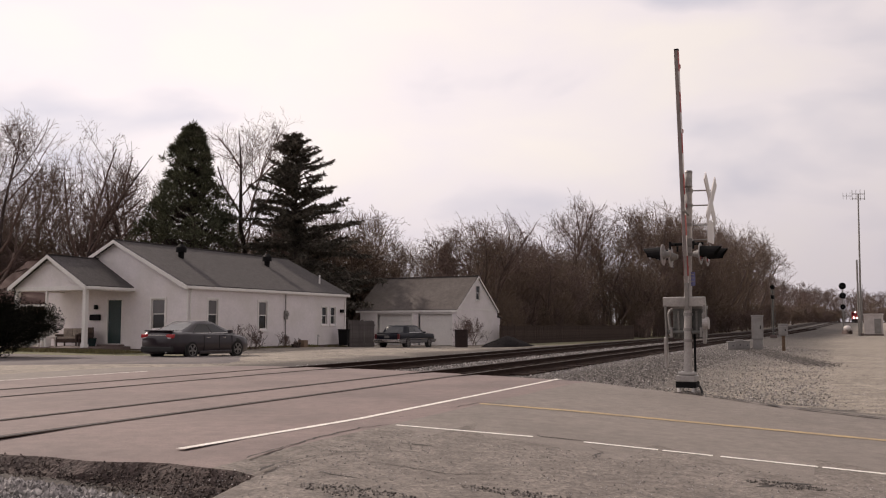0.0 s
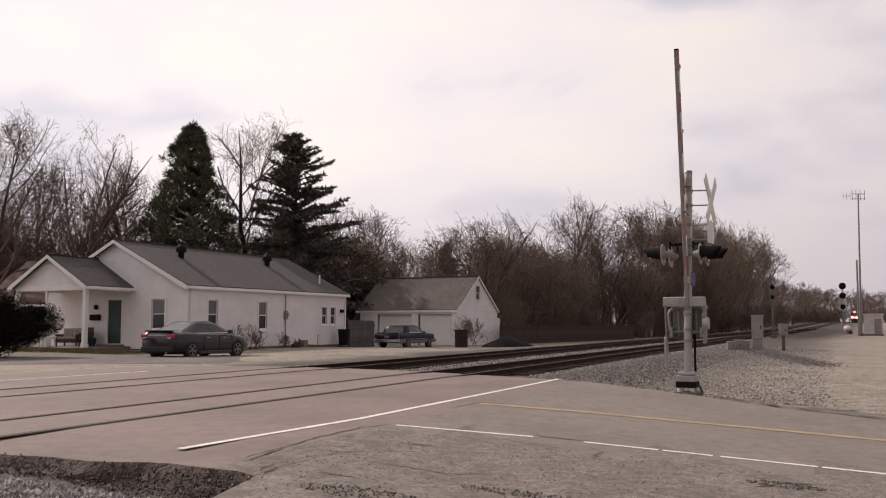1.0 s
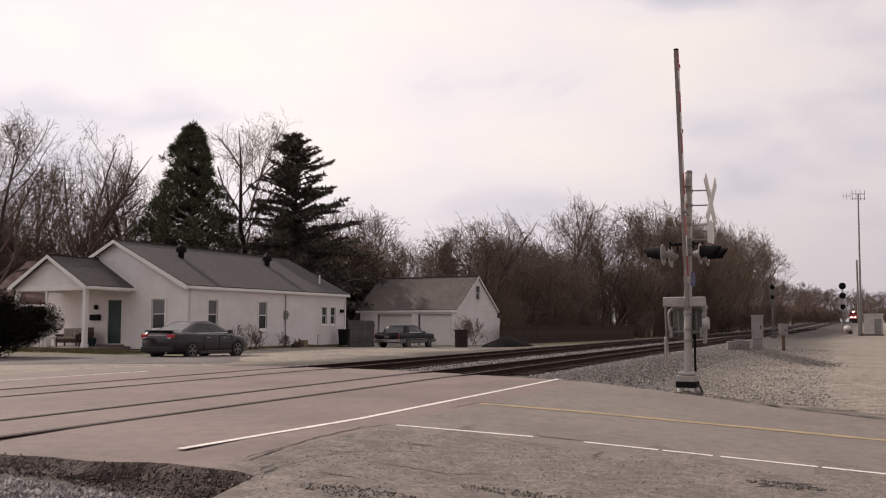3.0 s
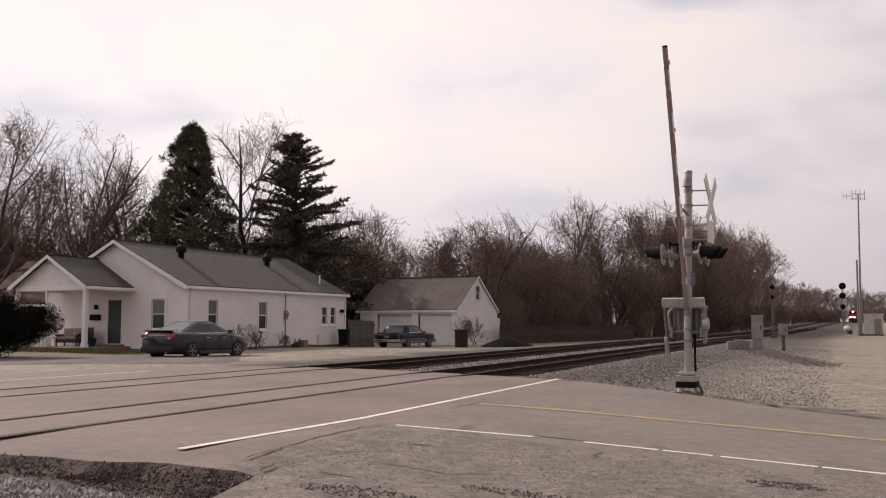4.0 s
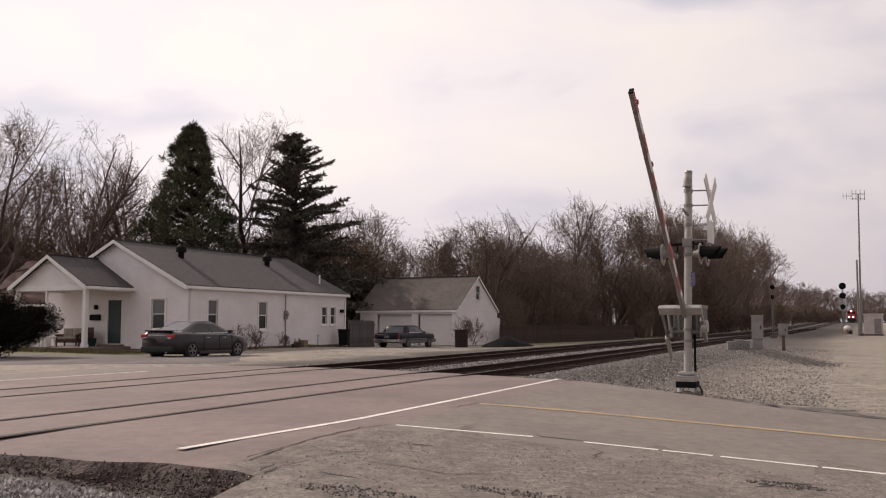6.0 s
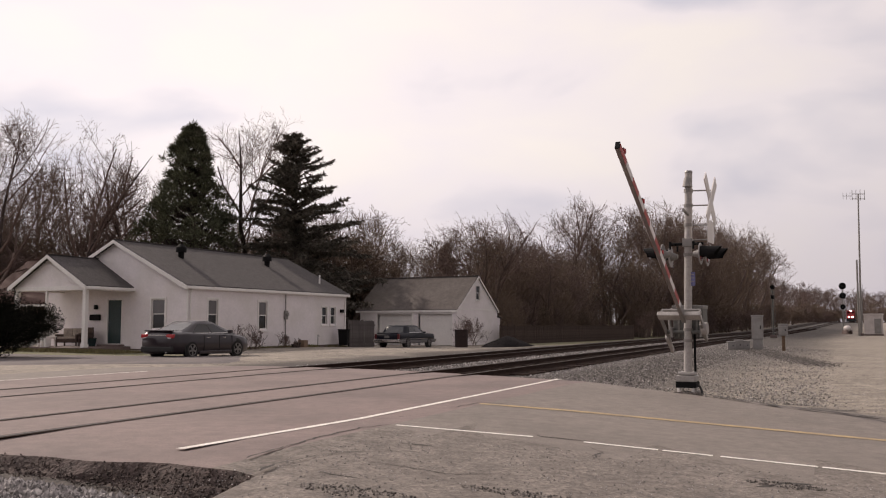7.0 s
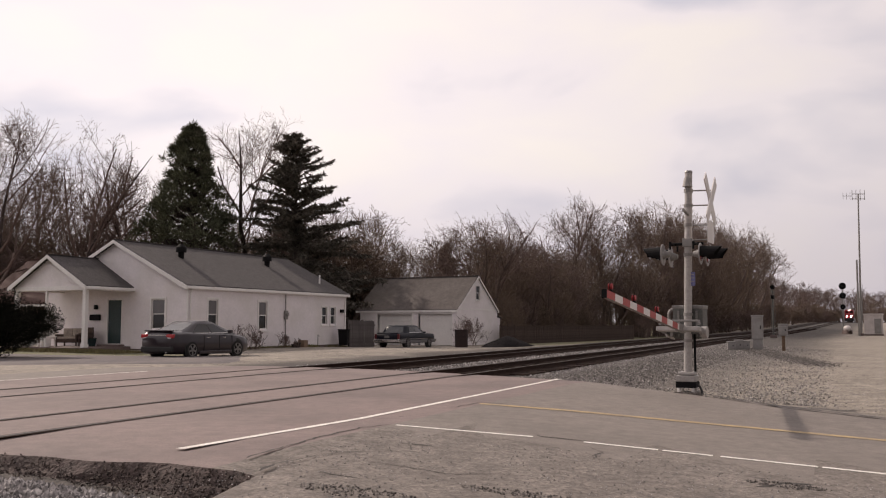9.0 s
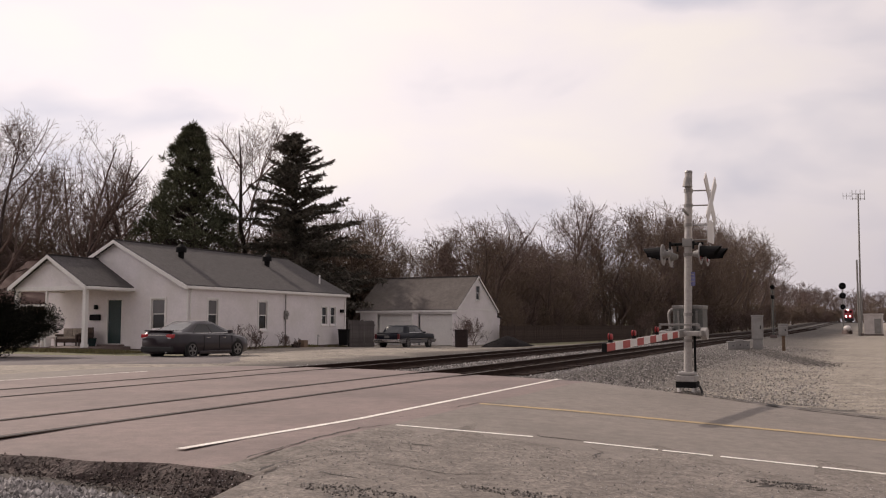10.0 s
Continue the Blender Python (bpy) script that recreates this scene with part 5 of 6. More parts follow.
    part("rear_bumper", box(-2.44, -2.15, -0.78, 0.78, 0.26, 0.50, 0.07), "rubber", c)
    part("exhaust_pipe", tube((-2.42, -0.5, 0.28), (-2.2, -0.5, 0.28), 0.04), "chrome", c)
    for x in (-1.42, 1.38):
        for y in (0.925, -0.925):
            wheel(c, x, y, 0.345, 0.22)
    return c


def make_saloon():
    c = thing("saloon_car", at(-2.42, 61.6, None, 90 - 25), "old dark navy four-door saloon with grey lower panels", "car")
    st = [(-2.66, 0.50, 0.88, 0.95, 0.84), (-2.60, 0.38, 0.95, 1.00, 0.89), (-1.2, 0.32, 0.96, 1.01, 0.92), (1.0, 0.32, 0.94, 1.0, 0.91), (2.4, 0.34, 0.90, 0.95, 0.87), (2.58, 0.38, 0.84, 0.89, 0.83), (2.64, 0.46, 0.76, 0.80, 0.78)]
    part("body", body_loft(st), "wagon_paint", c, smooth=True)
    for sd in (1, -1):
        part("lower_panel", box(-2.55, 2.5, min(sd * 0.80, sd * 0.928), max(sd * 0.80, sd * 0.928), 0.36, 0.56, 0.03), "wagon_lower", c, "grey lower panel")
    part("rear_bumper", box(-2.80, -2.55, -0.90, 0.90, 0.42, 0.60, 0.03), "chrome", c, "bright rear bumper")
    part("front_bumper", box(2.55, 2.78, -0.86, 0.86, 0.42, 0.58, 0.03), "chrome", c)
    part("boot_lid", box(-2.62, -1.75, -0.74, 0.74, 0.96, 1.035, 0.03), "wagon_paint", c)
    lo, hi, z0, z1 = (-1.80, 1.02, 0.84, 0.84), (-1.38, 0.22, 0.68, 0.68), 0.98, 1.46
    part("cabin", cabin(lo, hi, z0, z1), "wagon_paint", c, smooth=True)
    for sd in (1, -1):
        for a, b in (((0.22, 0.20), (0.50, 0.50)), ((0.54, 0.54), (0.90, 0.86))):
            part("side_window", pane_between(lo, hi, z0, z1, sd, a, b, 0.14, 0.86), "car_glass_pale", c)
        part("window_trim", pane_between(lo, hi, z0, z1, sd, (0.18, 0.18), (0.93, 0.93), 0.07, 0.12), "chrome", c)
        part("tail_lamp", box(-2.69, -2.50, min(sd * 0.74, sd * 0.88), max(sd * 0.74, sd * 0.88), 0.62, 0.94, 0.02), "tail_dull", c)
        part("wing_mirror", box(0.66, 0.8, sd * 0.97 - 0.08, sd * 0.97 + 0.08, 0.98, 1.09, 0.03), "wagon_paint", c)
        part("side_strip", box(-2.45, 2.4, min(sd * 0.91, sd * 0.932), max(sd * 0.91, sd * 0.932), 0.60, 0.63, 0.004), "chrome", c)
    part("rear_window", pane_between(lo, hi, z0, z1, "rear", (0.10, 0.10), (0.90, 0.90), 0.12, 0.86), "car_glass_pale", c)
    part("windscreen", pane_between(lo, hi, z0, z1, "front", (0.06, 0.06), (0.94, 0.94), 0.05, 0.92), "car_glass", c)
    part("number_plate", box(-2.69, -2.63, -0.17, 0.17, 0.68, 0.84, 0.008), "wagon_lower", c)
    for x in (-1.55, 1.55):
        for y in (0.945, -0.945):
            wheel(c, x, y, 0.34, 0.20, 8)
    return c


M["car_glass_pale"] = material("thin_tinted_car_glass", (0.035, 0.037, 0.04), 0.08, var=0.2, fine=4, bump=0, spec=0.5)
M["tail_dull"] = material("dull_dark_red_lamp", (0.10, 0.012, 0.014), 0.3, var=0.1, bump=0)
make_sedan()
make_saloon()

# ---- the train far down the line ----
M["loco_red"] = material("red_locomotive_paint", (0.30, 0.025, 0.03), 0.5, var=0.15)
M["loco_dark"] = material("dark_locomotive_paint", (0.02, 0.018, 0.02), 0.6, var=0.2)
M["headlight"] = glow("white_headlight", (1.0, 0.90, 0.85), 16.0)


def make_loco():
    L = thing("locomotive", pose(0, 0, 0), "red diesel locomotive with lit headlights far down the line", "locomotive")
    part("nose", box(-1.1, 1.1, 0.4, 2.6, 1.3, 3.1, 0.12), "loco_red", L)
    cb = part("cab", box(-1.5, 1.5, 2.6, 5.2, 1.3, 4.5, 0.15), "loco_red", L)
    for x in (-1.25, 0.25):
        part("windscreen", box(x, x + 1.0, 2.57, 2.62, 3.35, 4.05, 0.02), "glass", cb)
    part("hood", box(-1.0, 1.0, 5.2, 19.0, 1.3, 4.4, 0.12), "loco_red", L)
    part("frame", box(-1.5, 1.5, 0.2, 19.5, 1.0, 1.35, 0.04), "loco_dark", L)
    part("pilot", box(-1.5, 1.5, 0.0, 0.25, 0.2, 1.3, 0.05), "loco_dark", L)
    for y in (3.2, 14.5):
        bm = bmesh.new()
        add_box(bm, -1.35, 1.35, y - 1.9, y + 1.9, 0.35, 0.95, 0.05)
        tk = part("truck", bm, "loco_dark", L)
        for k in (-1.4, 0, 1.4):
            part("axle_wheels", tube((-0.75, y + k, 0.5), (0.75, y + k, 0.5), 0.5, seg=18), "rail_rust", tk)
    for x, z in ((-0.2, 4.3), (0.2, 4.3), (-0.7, 2.0), (0.7, 2.0)):
        y = 2.52 if z > 4 else 0.36
        part("headlight", tube((x, y, z), (x, y - 0.12, z), 0.12 if z > 4 else 0.22, 0.13 if z > 4 else 0.25, 14), "headlight", L, "lit white headlight")
    return L


loco = make_loco()

# ---- signals, cabinets, poles ----


def at_su(s, u, z=None, turn=0.0):
    return Matrix.Translation(su(s, u, ground_z(s, u) if z is None else z)) @ pose(0, 0, 0, 0, 0, turn)


def signal_head(parent, x, z, y, r=0.36, lit=None):
    """A colour light seen from behind or front: an oval target with a hooded lamp."""
    bm = bmesh.new()
    add_tube(bm, (x, y, z), (x, y - 0.06, z), r, seg=22)
    hd = part("signal_head", bm, "black_metal", parent)
    part("lamp_hood", tube((x, y - 0.06, z), (x, y - 0.4, z), 0.15, 0.13, 14), "black_metal", hd)
    part("lamp_case", box(x - 0.18, x + 0.18, y + 0.0, y + 0.3, z - 0.2, z + 0.2, 0.03), "black_metal", hd)


def rail_signal(name, place, height, heads, label, ladder=True, mat="galv"):
    g = thing(name, place, label, "railway signal")
    part("mast", tube((0, 0, -0.3), (0, 0, height), 0.09, seg=12), mat, g)
    part("base", box(-0.35, 0.35, -0.35, 0.35, -0.3, 0.15, 0.03), "concrete", g)
    for z, r in heads:
        signal_head(g, 0.0, z, -0.15, r)
    if ladder:
        for x in (-0.2, 0.2):
            part("ladder_stile", tube((x, 0.45, 0.0), (x, 0.3, height - 0.2), 0.025, seg=6), mat, g)
        z = 0.4
        while z < height - 0.3:
            part("rung", tube((-0.2, 0.45 - 0.15 * z / height, z), (0.2, 0.45 - 0.15 * z / height, z), 0.015, seg=6), "galv", g)
            z += 0.4
    return g


rail_signal("railway_signal", pose(64.2, 150.0, -0.15, 0, 0, -22), 8.0, ((7.55, 0.55), (6.0, 0.5), (4.2, 0.42)), "tall railway signal mast with three black lamp heads")
rail_signal("railway_signal", pose(35.3, 100.0, -0.05, 0, 0, -22), 5.6, ((5.25, 0.24), (4.2, 0.16)), "slim dark railway signal mast with ladder and lamp heads", mat="cabinet_dark")


def cabinet(place, w, d, h, label, legs=0.0, mat="galv"):
    g = thing("equipment_cabinet", place, label, "cabinet")
    b = part("body", box(-w / 2, w / 2, -d / 2, d / 2, legs, legs + h, 0.02), mat, g)
    part("roof_cap", box(-w / 2 - 0.04, w / 2 + 0.04, -d / 2 - 0.04, d / 2 + 0.04, legs + h - 0.02, legs + h + 0.05, 0.015), mat, g)
    dr = part("door", box(-w / 2 + 0.05, w / 2 - 0.05, -d / 2 - 0.025, -d / 2 + 0.002, legs + 0.08, legs + h - 0.1, 0.008), mat, g)
    part("handle", box(w / 2 - 0.16, w / 2 - 0.11, -d / 2 - 0.06, -d / 2 - 0.02, legs + h * 0.45, legs + h * 0.6, 0.008), "black_metal", dr)
    part("plinth", box(-w / 2 + 0.04, w / 2 - 0.04, -d / 2 + 0.04, d / 2 - 0.04, -0.3, legs + 0.01), "concrete" if legs < 0.2 else mat, g)
    return g


M["cabinet_grey"] = material("pale_grey_cabinet_paint", (0.30, 0.285, 0.275), 0.55, 0.2, var=0.08, fine=12, coarse=2, tint=(0.22, 0.2, 0.19))
M["shed_white"] = material("weathered_white_metal", (0.62, 0.57, 0.55), 0.6, 0.1, var=0.08, fine=10, coarse=1.2, tint=(0.48, 0.43, 0.41))
cabinet(pose(18.0, 53.6, -0.25, 0, 0, -20), 0.62, 0.55, 1.35, "grey metal signal cabinet on a stand beside the track", 0.6, "cabinet_grey")
g = cabinet(pose(19.4, 53.4, -0.28, 0, 0, -20), 0.5, 0.3, 0.62, "small rusty junction box on a wooden post", 0.0, "cabinet_grey")
for o in list(g.children):
    if o.name.startswith("plinth"):
        bpy.data.objects.remove(o)
    else:
        o.location.z = 0.86
part("post", box(-0.09, 0.09, -0.06, 0.06, -0.3, 0.92, 0.01), material("weathered_post_wood", (0.16, 0.10, 0.065), 0.9, var=0.3), g)
for dx, dy, h in ((-1.7, -0.6, 0.42), (-1.2, -0.3, 0.5), (-0.75, -0.2, 0.45)):
    cabinet(pose(18.0 + dx, 53.6 + dy, -0.25, 0, 0, -12), 0.42, 0.35, h, "low grey track junction box in the ballast", 0.05, "cabinet_grey")


def make_shed():
    g = thing("equipment_shed", pose(61.4, 133.5, -0.15, 0, 0, -24), "weathered white metal equipment shed by the line", "shed")
    part("body", box(-1.25, 1.25, -1.1, 1.1, 0, 2.75, 0.04), "shed_white", g)
    part("roof", box(-1.36, 1.36, -1.22, 1.22, 2.72, 2.9, 0.05), "shed_white", g)
    for i in range(8):
        x = -1.2 + i * 0.32
        part("wall_rib", box(x, x + 0.05, -1.13, -1.095, 0.05, 2.7), "shed_white", g)
    part("door", box(0.1, 1.0, -1.16, -1.13, 0.1, 2.2, 0.01), "cabinet_grey", g)
    part("footing", box(-1.3, 1.3, -1.15, 1.15, -0.3, 0.02), "concrete", g)


make_shed()


def make_antenna():
    g = thing("antenna_mast", pose(58.5, 131.0, -0.2), "tall grey pole with a bracketed radio antenna on top", "antenna mast")
    H = 19.9
    part("pole", tube((0, 0, -0.3), (0.25, 0, H), 0.16, 0.09, 12), "galv", g)
    part("steps_rail", tube((0.12, -0.25, 1.0), (0.32, -0.1, 7.0), 0.03, seg=6), "galv", g)
    for z, x0, x1 in ((H - 0.05, -0.9, 0.95), (H - 0.75, -0.9, 0.95)):
        part("cross_arm", tube((0.25 + x0, 0, z), (0.25 + x1, 0, z), 0.05, seg=8), "galv", g)
    for x in (-0.85, -0.3, 0.3, 0.9):
        part("element", tube((0.25 + x, 0, H - 0.95), (0.25 + x, 0, H + 0.55), 0.035, seg=6), "galv", g)
    part("side_arm", tube((-1.9, 0, H - 0.35), (-0.6, 0, H - 0.35), 0.03, seg=6), "galv", g)
    for x in (-1.9, -1.4, -0.9):
        part("element", tube((x, 0, H - 0.85), (x, 0, H + 0.1), 0.025, seg=6), "galv", g)
    part("guy_anchor", box(-0.3, 0.3, -0.3, 0.3, -0.3, 0.2, 0.03), "concrete", g)
    p = thing("steel_pole", pose(58.0, 130.5, -0.2), "grey steel pole standing beside the antenna mast", "pole")
    part("shaft", tube((0, 0, -0.3), (0.0, 0, 10.4), 0.15, 0.12, 12), "galv", p)
    part("cap", tube((0.0, 0, 10.4), (0.0, 0, 10.5), 0.14, 0.05, 12), "galv", p)


make_antenna()


def make_tank():
    g = thing("propane_tank", pose(62.6, 145.0, -0.15, 0, 0, 10), "small white tank lying beside the signal", "tank")
    bm = bmesh.new()
    r = bmesh.ops.create_uvsphere(bm, u_segments=20, v_segments=12, radius=0.5)
    for v in bm.verts:
        v.co = Vector((v.co.x * 1.0, v.co.y * 1.3, v.co.z + 0.75))
    part("shell", bm, "shed_white", g, smooth=True)
    for x in (-0.4, 0.4):
        part("foot", box(x - 0.1, x + 0.1, -0.6, 0.6, -0.2, 0.5, 0.02), "concrete", g)
    part("valve_cover", tube((0, 0, 1.2), (0, 0, 1.38), 0.14, seg=12), "galv", g)


make_tank()

# ---- fences, heap, bins ----
M["fence_wood"] = material("weathered_brown_fence_wood", (0.088, 0.065, 0.057), 0.95, var=0.35, fine=12, coarse=1.5, bump=0.4, island=0.35, spec=0.1)


def board_fence(x0, y0, x1, y1, height, label, mat="fence_wood", z=None):
    d = Vector((x1 - x0, y1 - y0, 0))
    n = int(d.length / 0.2)
    turn = math.degrees(math.atan2(d.y, d.x))
    zz = ground_z(*to_su((x0 + x1) / 2, (y0 + y1) / 2)) - 0.05 if z is None else z
    f = thing("board_fence", pose(x0, y0, zz, 0, 0, turn), label, "fence")
    bm = bmesh.new()
    add_prism(bm, [(0, 0, 0), (0.15, 0, 0), (0.15, 0, height), (0.11, 0, height + 0.05), (0.04, 0, height + 0.05), (0, 0, height)], (0, 0.025, 0))
    me = bpy.data.meshes.new("board")
    bm.to_mesh(me)
    bm.free()
    me.materials.append(M[mat])
    rng = random.Random(3)
    for i in range(n):
        o = new("board", me)
        o.parent = f
        o.matrix_basis = pose(i * 0.2, rng.uniform(-0.006, 0.006), rng.uniform(-0.04, 0.04), 0, rng.uniform(-0.8, 0.8), 0)
    for z in (0.35, height - 0.3):
        part("rail", box(0, d.length, 0.03, 0.07, z, z + 0.09), mat, f)
    for i in range(int(d.length / 2.4) + 1):
        part("post", box(i * 2.4, i * 2.4 + 0.1, 0.07, 0.17, -0.3, height + 0.1), mat, f)


M["grey_board"] = material("silver_grey_boards", (0.155, 0.138, 0.134), 0.95, var=0.3, fine=12, coarse=1.5, bump=0.4, spec=0.1)
board_fence(4.4, 70.5, 19.6, 96.0, 1.45, "weathered brown board fence before the wood")
board_fence(-5.9, 59.6, -4.6, 64.0, 1.75, "grey weathered board gate between house and garage", "grey_board")


def make_heap():
    rng = random.Random(9)
    bm = bmesh.new()
    bmesh.ops.create_grid(bm, x_segments=36, y_segments=22, size=1)
    for v in bm.verts:
        x, y = v.co.x, v.co.y
        r = math.hypot(x, y)
        h = max(0, 1 - r) ** 0.8 * 1.25 + 0.10 * noise.noise((x * 4, y * 4, 1)) + 0.06 * noise.noise((x * 11, y * 11, 4))
        v.co = Vector((x * 2.1, y * 1.6, h * 0.74 - 0.12))
    ob = part("gravel_heap", bm, material("dark_heap_gravel", (0.018, 0.016, 0.017), 0.95, var=0.4, fine=14, coarse=2, bump=0.9, dist=0.04, spec=0.05), None, smooth=True)
    ob.matrix_world = at(4.35, 62.5, None, -10)
    tagged(ob, "low heap of dark gravel beside the garage", "gravel heap")


make_heap()


def wheelie_bin(place, label, mat):
    g = thing("wheeled_bin", place, label, "bin")
    bm = box(-0.3, 0.3, -0.33, 0.33, 0.08, 0.98, 0.03)
    for v in bm.verts:
        k = 0.82 + 0.18 * v.co.z
        v.co.x, v.co.y = v.co.x * k, v.co.y * k
    part("body", bm, mat, g)
    part("lid", box(-0.32, 0.32, -0.37, 0.35, 0.97, 1.05, 0.03), mat, g)
    for x in (-0.27, 0.27):
        part("wheel", tube((x - 0.03, 0.3, 0.11), (x + 0.03, 0.3, 0.11), 0.12, seg=16), "tyre", g)
    part("handle", tube((-0.25, 0.4, 0.98), (0.25, 0.4, 0.98), 0.02, seg=8), mat, g)


wheelie_bin(HOUSE @ pose(0.65, 13.75, -0.12, 0, 0, 20), "black wheeled rubbish bin beside the house wall", "black_metal")


def house_clutter():
    """Small things standing along the side wall."""
    g = thing("planter_box", HOUSE @ pose(0.62, 9.25, -0.14, 0, 0, 6), "tan wooden planter box standing at the house wall", "planter")
    for y0, y1, x0, x1 in ((-0.24, 0.24, -0.2, -0.17), (-0.24, 0.24, 0.17, 0.2), (-0.24, -0.21, -0.17, 0.17), (0.21, 0.24, -0.17, 0.17)):
        part("side_board", box(x0, x1, y0, y1, 0.0, 0.46, 0.004), "planter_wood", g)
    part("soil", box(-0.168, 0.168, -0.208, 0.208, 0.05, 0.40), "tie", g)
    for y, h, r in ((8.75, 0.34, 0.17), (8.35, 0.26, 0.14)):
        g = thing("flower_pot", HOUSE @ pose(0.6, y, -0.14), "dark clay flower pot standing at the house wall", "planter")
        part("pot", tube((0, 0, 0), (0, 0, h), r * 0.75, r, 14), "rust", g)
        part("rim", tube((0, 0, h - 0.05), (0, 0, h + 0.005), r + 0.015, seg=14), "rust", g)
    g = thing("garden_tap", HOUSE @ pose(0.3, 11.35, -0.14), "thin grey standpipe beside the house wall", "tap")
    part("pipe", tube((0, 0, -0.1), (0, 0, 0.75), 0.025, seg=8), "galv", g)
    part("spout", tube((0, 0, 0.7), (0.14, -0.02, 0.66), 0.02, seg=8), "galv", g)


M["planter_wood"] = material("tan_planter_wood", (0.24, 0.16, 0.11), 0.85, var=0.25, fine=14)
M["rust"] = material("rusty_brown_metal", (0.034, 0.019, 0.017), 0.85, var=0.35, fine=14, coarse=3)
house_clutter()
g = thing("rusty_drum", at(1.2, 61.2), "rust-brown steel drum standing at the garage corner", "drum")
bm = bmesh.new()
add_tube(bm, (0, 0, 0), (0, 0, 1.2), 0.42, seg=24)
part("drum", bm, "rust", g)
for z in (0.02, 0.4, 0.8, 1.18):
    part("hoop", tube((0, 0, z - 0.02), (0, 0, z + 0.02), 0.44, seg=24), "rust", g)

# neighbour's house behind the porch
def make_neighbour():
    h = thing("neighbour_house", pose(-21.8, 58.5, 0.0, 0, 0, 62), "brown-roofed neighbouring house behind the trees", "house")
    part("wall", box(-0.0, 8, 0.0, 11, -0.3, 2.7), material("brown_wall", (0.11, 0.07, 0.055), 0.9, var=0.2), h)
    gable_roof(h, 0, 8, 0, 11, 2.7, 5.75, 0.35, 0.3, 0.13, "shingle_brown")


make_neighbour()

# ---- porch furniture ----


def porch_chair(m, mat, label):
    c = thing("porch_chair", m, label, "chair", "seats on the porch")
    part("seat", box(-0.26, 0.26, -0.25, 0.25, 0.38, 0.43, 0.015), mat, c)
    bm = bmesh.new()
    add_box(bm, -0.26, 0.26, 0.22, 0.27, 0.43, 0.95, 0.02)
    part("backrest", bm, mat, c)
    for x in (-0.24, 0.24):
        part("armrest", box(x - 0.04, x + 0.04, -0.24, 0.24, 0.62, 0.66, 0.01), mat, c)
        for y in (-0.22, 0.22):
            part("leg", box(x - 0.025, x + 0.025, y - 0.025, y + 0.025, 0.0, 0.62, 0.006), mat, c)


def on_porch(x, y, turn=0):
    return HOUSE @ pose(x, y, 0.12, 0, 0, turn)


porch_chair(on_porch(-5.75, -0.75, 10), "fence_wood", "dark brown wooden porch armchair")
porch_chair(on_porch(-7.75, -1.3, 20), "trim", "white plastic porch armchair")


def porch_sofa(m):
    """A low two-seat garden sofa with pale cushions."""
    c = thing("garden_sofa", m, "brown wicker two-seat sofa with pale cushions on the porch", "sofa", "seats on the porch")
    part("seat_frame", box(-0.68, 0.68, -0.34, 0.34, 0.18, 0.36, 0.03), "fence_wood", c)
    part("back_frame", box(-0.68, 0.68, 0.28, 0.36, 0.36, 0.84, 0.03), "fence_wood", c)
    for sd in (-1, 1):
        part("armrest", box(min(sd * 0.60, sd * 0.70), max(sd * 0.60, sd * 0.70), -0.34, 0.30, 0.36, 0.60, 0.03), "fence_wood", c)
        part("seat_cushion", box(min(sd * 0.01, sd * 0.58), max(sd * 0.01, sd * 0.58), -0.33, 0.20, 0.362, 0.48, 0.04), "cushion", c, "pale seat cushion")
        part("back_cushion", box(min(sd * 0.01, sd * 0.58), max(sd * 0.01, sd * 0.58), 0.12, 0.275, 0.485, 0.90, 0.05), "cushion", c, "pale back cushion")
        for y in (-0.28, 0.28):
            part("leg", box(sd * 0.62 - 0.03, sd * 0.62 + 0.03, y - 0.03, y + 0.03, 0.0, 0.18, 0.006), "fence_wood", c)


M["cushion"] = material("faded_tan_cushion_cloth", (0.34, 0.29, 0.25), 0.95, var=0.2, fine=12, coarse=3)
porch_sofa(on_porch(-6.75, -0.8, 4))
g = thing("garden_table", on_porch(-7.1, -2.0, 5), "small white plastic table on the porch", "table")
part("tabletop", box(-0.38, 0.38, -0.3, 0.3, 0.46, 0.50, 0.012), "trim", g)
for x in (-0.32, 0.32):
    for y in (-0.24, 0.24):
        part("leg", box(x - 0.03, x + 0.03, y - 0.03, y + 0.03, 0.0, 0.46, 0.006), "trim", g)
g = thing("porch_bench", on_porch(-7.0, -2.65, 0), "white slatted bench on the porch", "bench")
for i in range(4):
    part("slat", box(-0.6, 0.6, -0.25 + i * 0.13, -0.14 + i * 0.13, 0.40, 0.43, 0.006), "trim", g)
for x in (-0.55, 0.55):
    part("leg_frame", box(x - 0.03, x + 0.03, -0.25, 0.25, 0.0, 0.40, 0.008), "trim", g)
for i in range(3):
    part("back_slat", box(-0.6, 0.6, 0.26, 0.285, 0.5 + i * 0.14, 0.6 + i * 0.14, 0.006), "trim", g)
g = thing("porch_railing", on_porch(-8.1, -2.98), "low white wooden railing at the porch edge", "railing")
for z in (0.12, 0.62):
    part("rail", box(0, 1.75, -0.03, 0.03, z, z + 0.06, 0.006), "trim", g)
for i in range(10):
    part("baluster", box(0.05 + i * 0.18, 0.09 + i * 0.18, -0.02, 0.02, 0.18, 0.62), "trim", g)
for x in (0.0, 1.69):
    part("newel", box(x, x + 0.06, -0.032, 0.032, 0.0, 0.12, 0.004), "trim", g)
g = thing("flower_pot", on_porch(-5.5, -0.6), "dark green planter pot beside the front door", "planter")
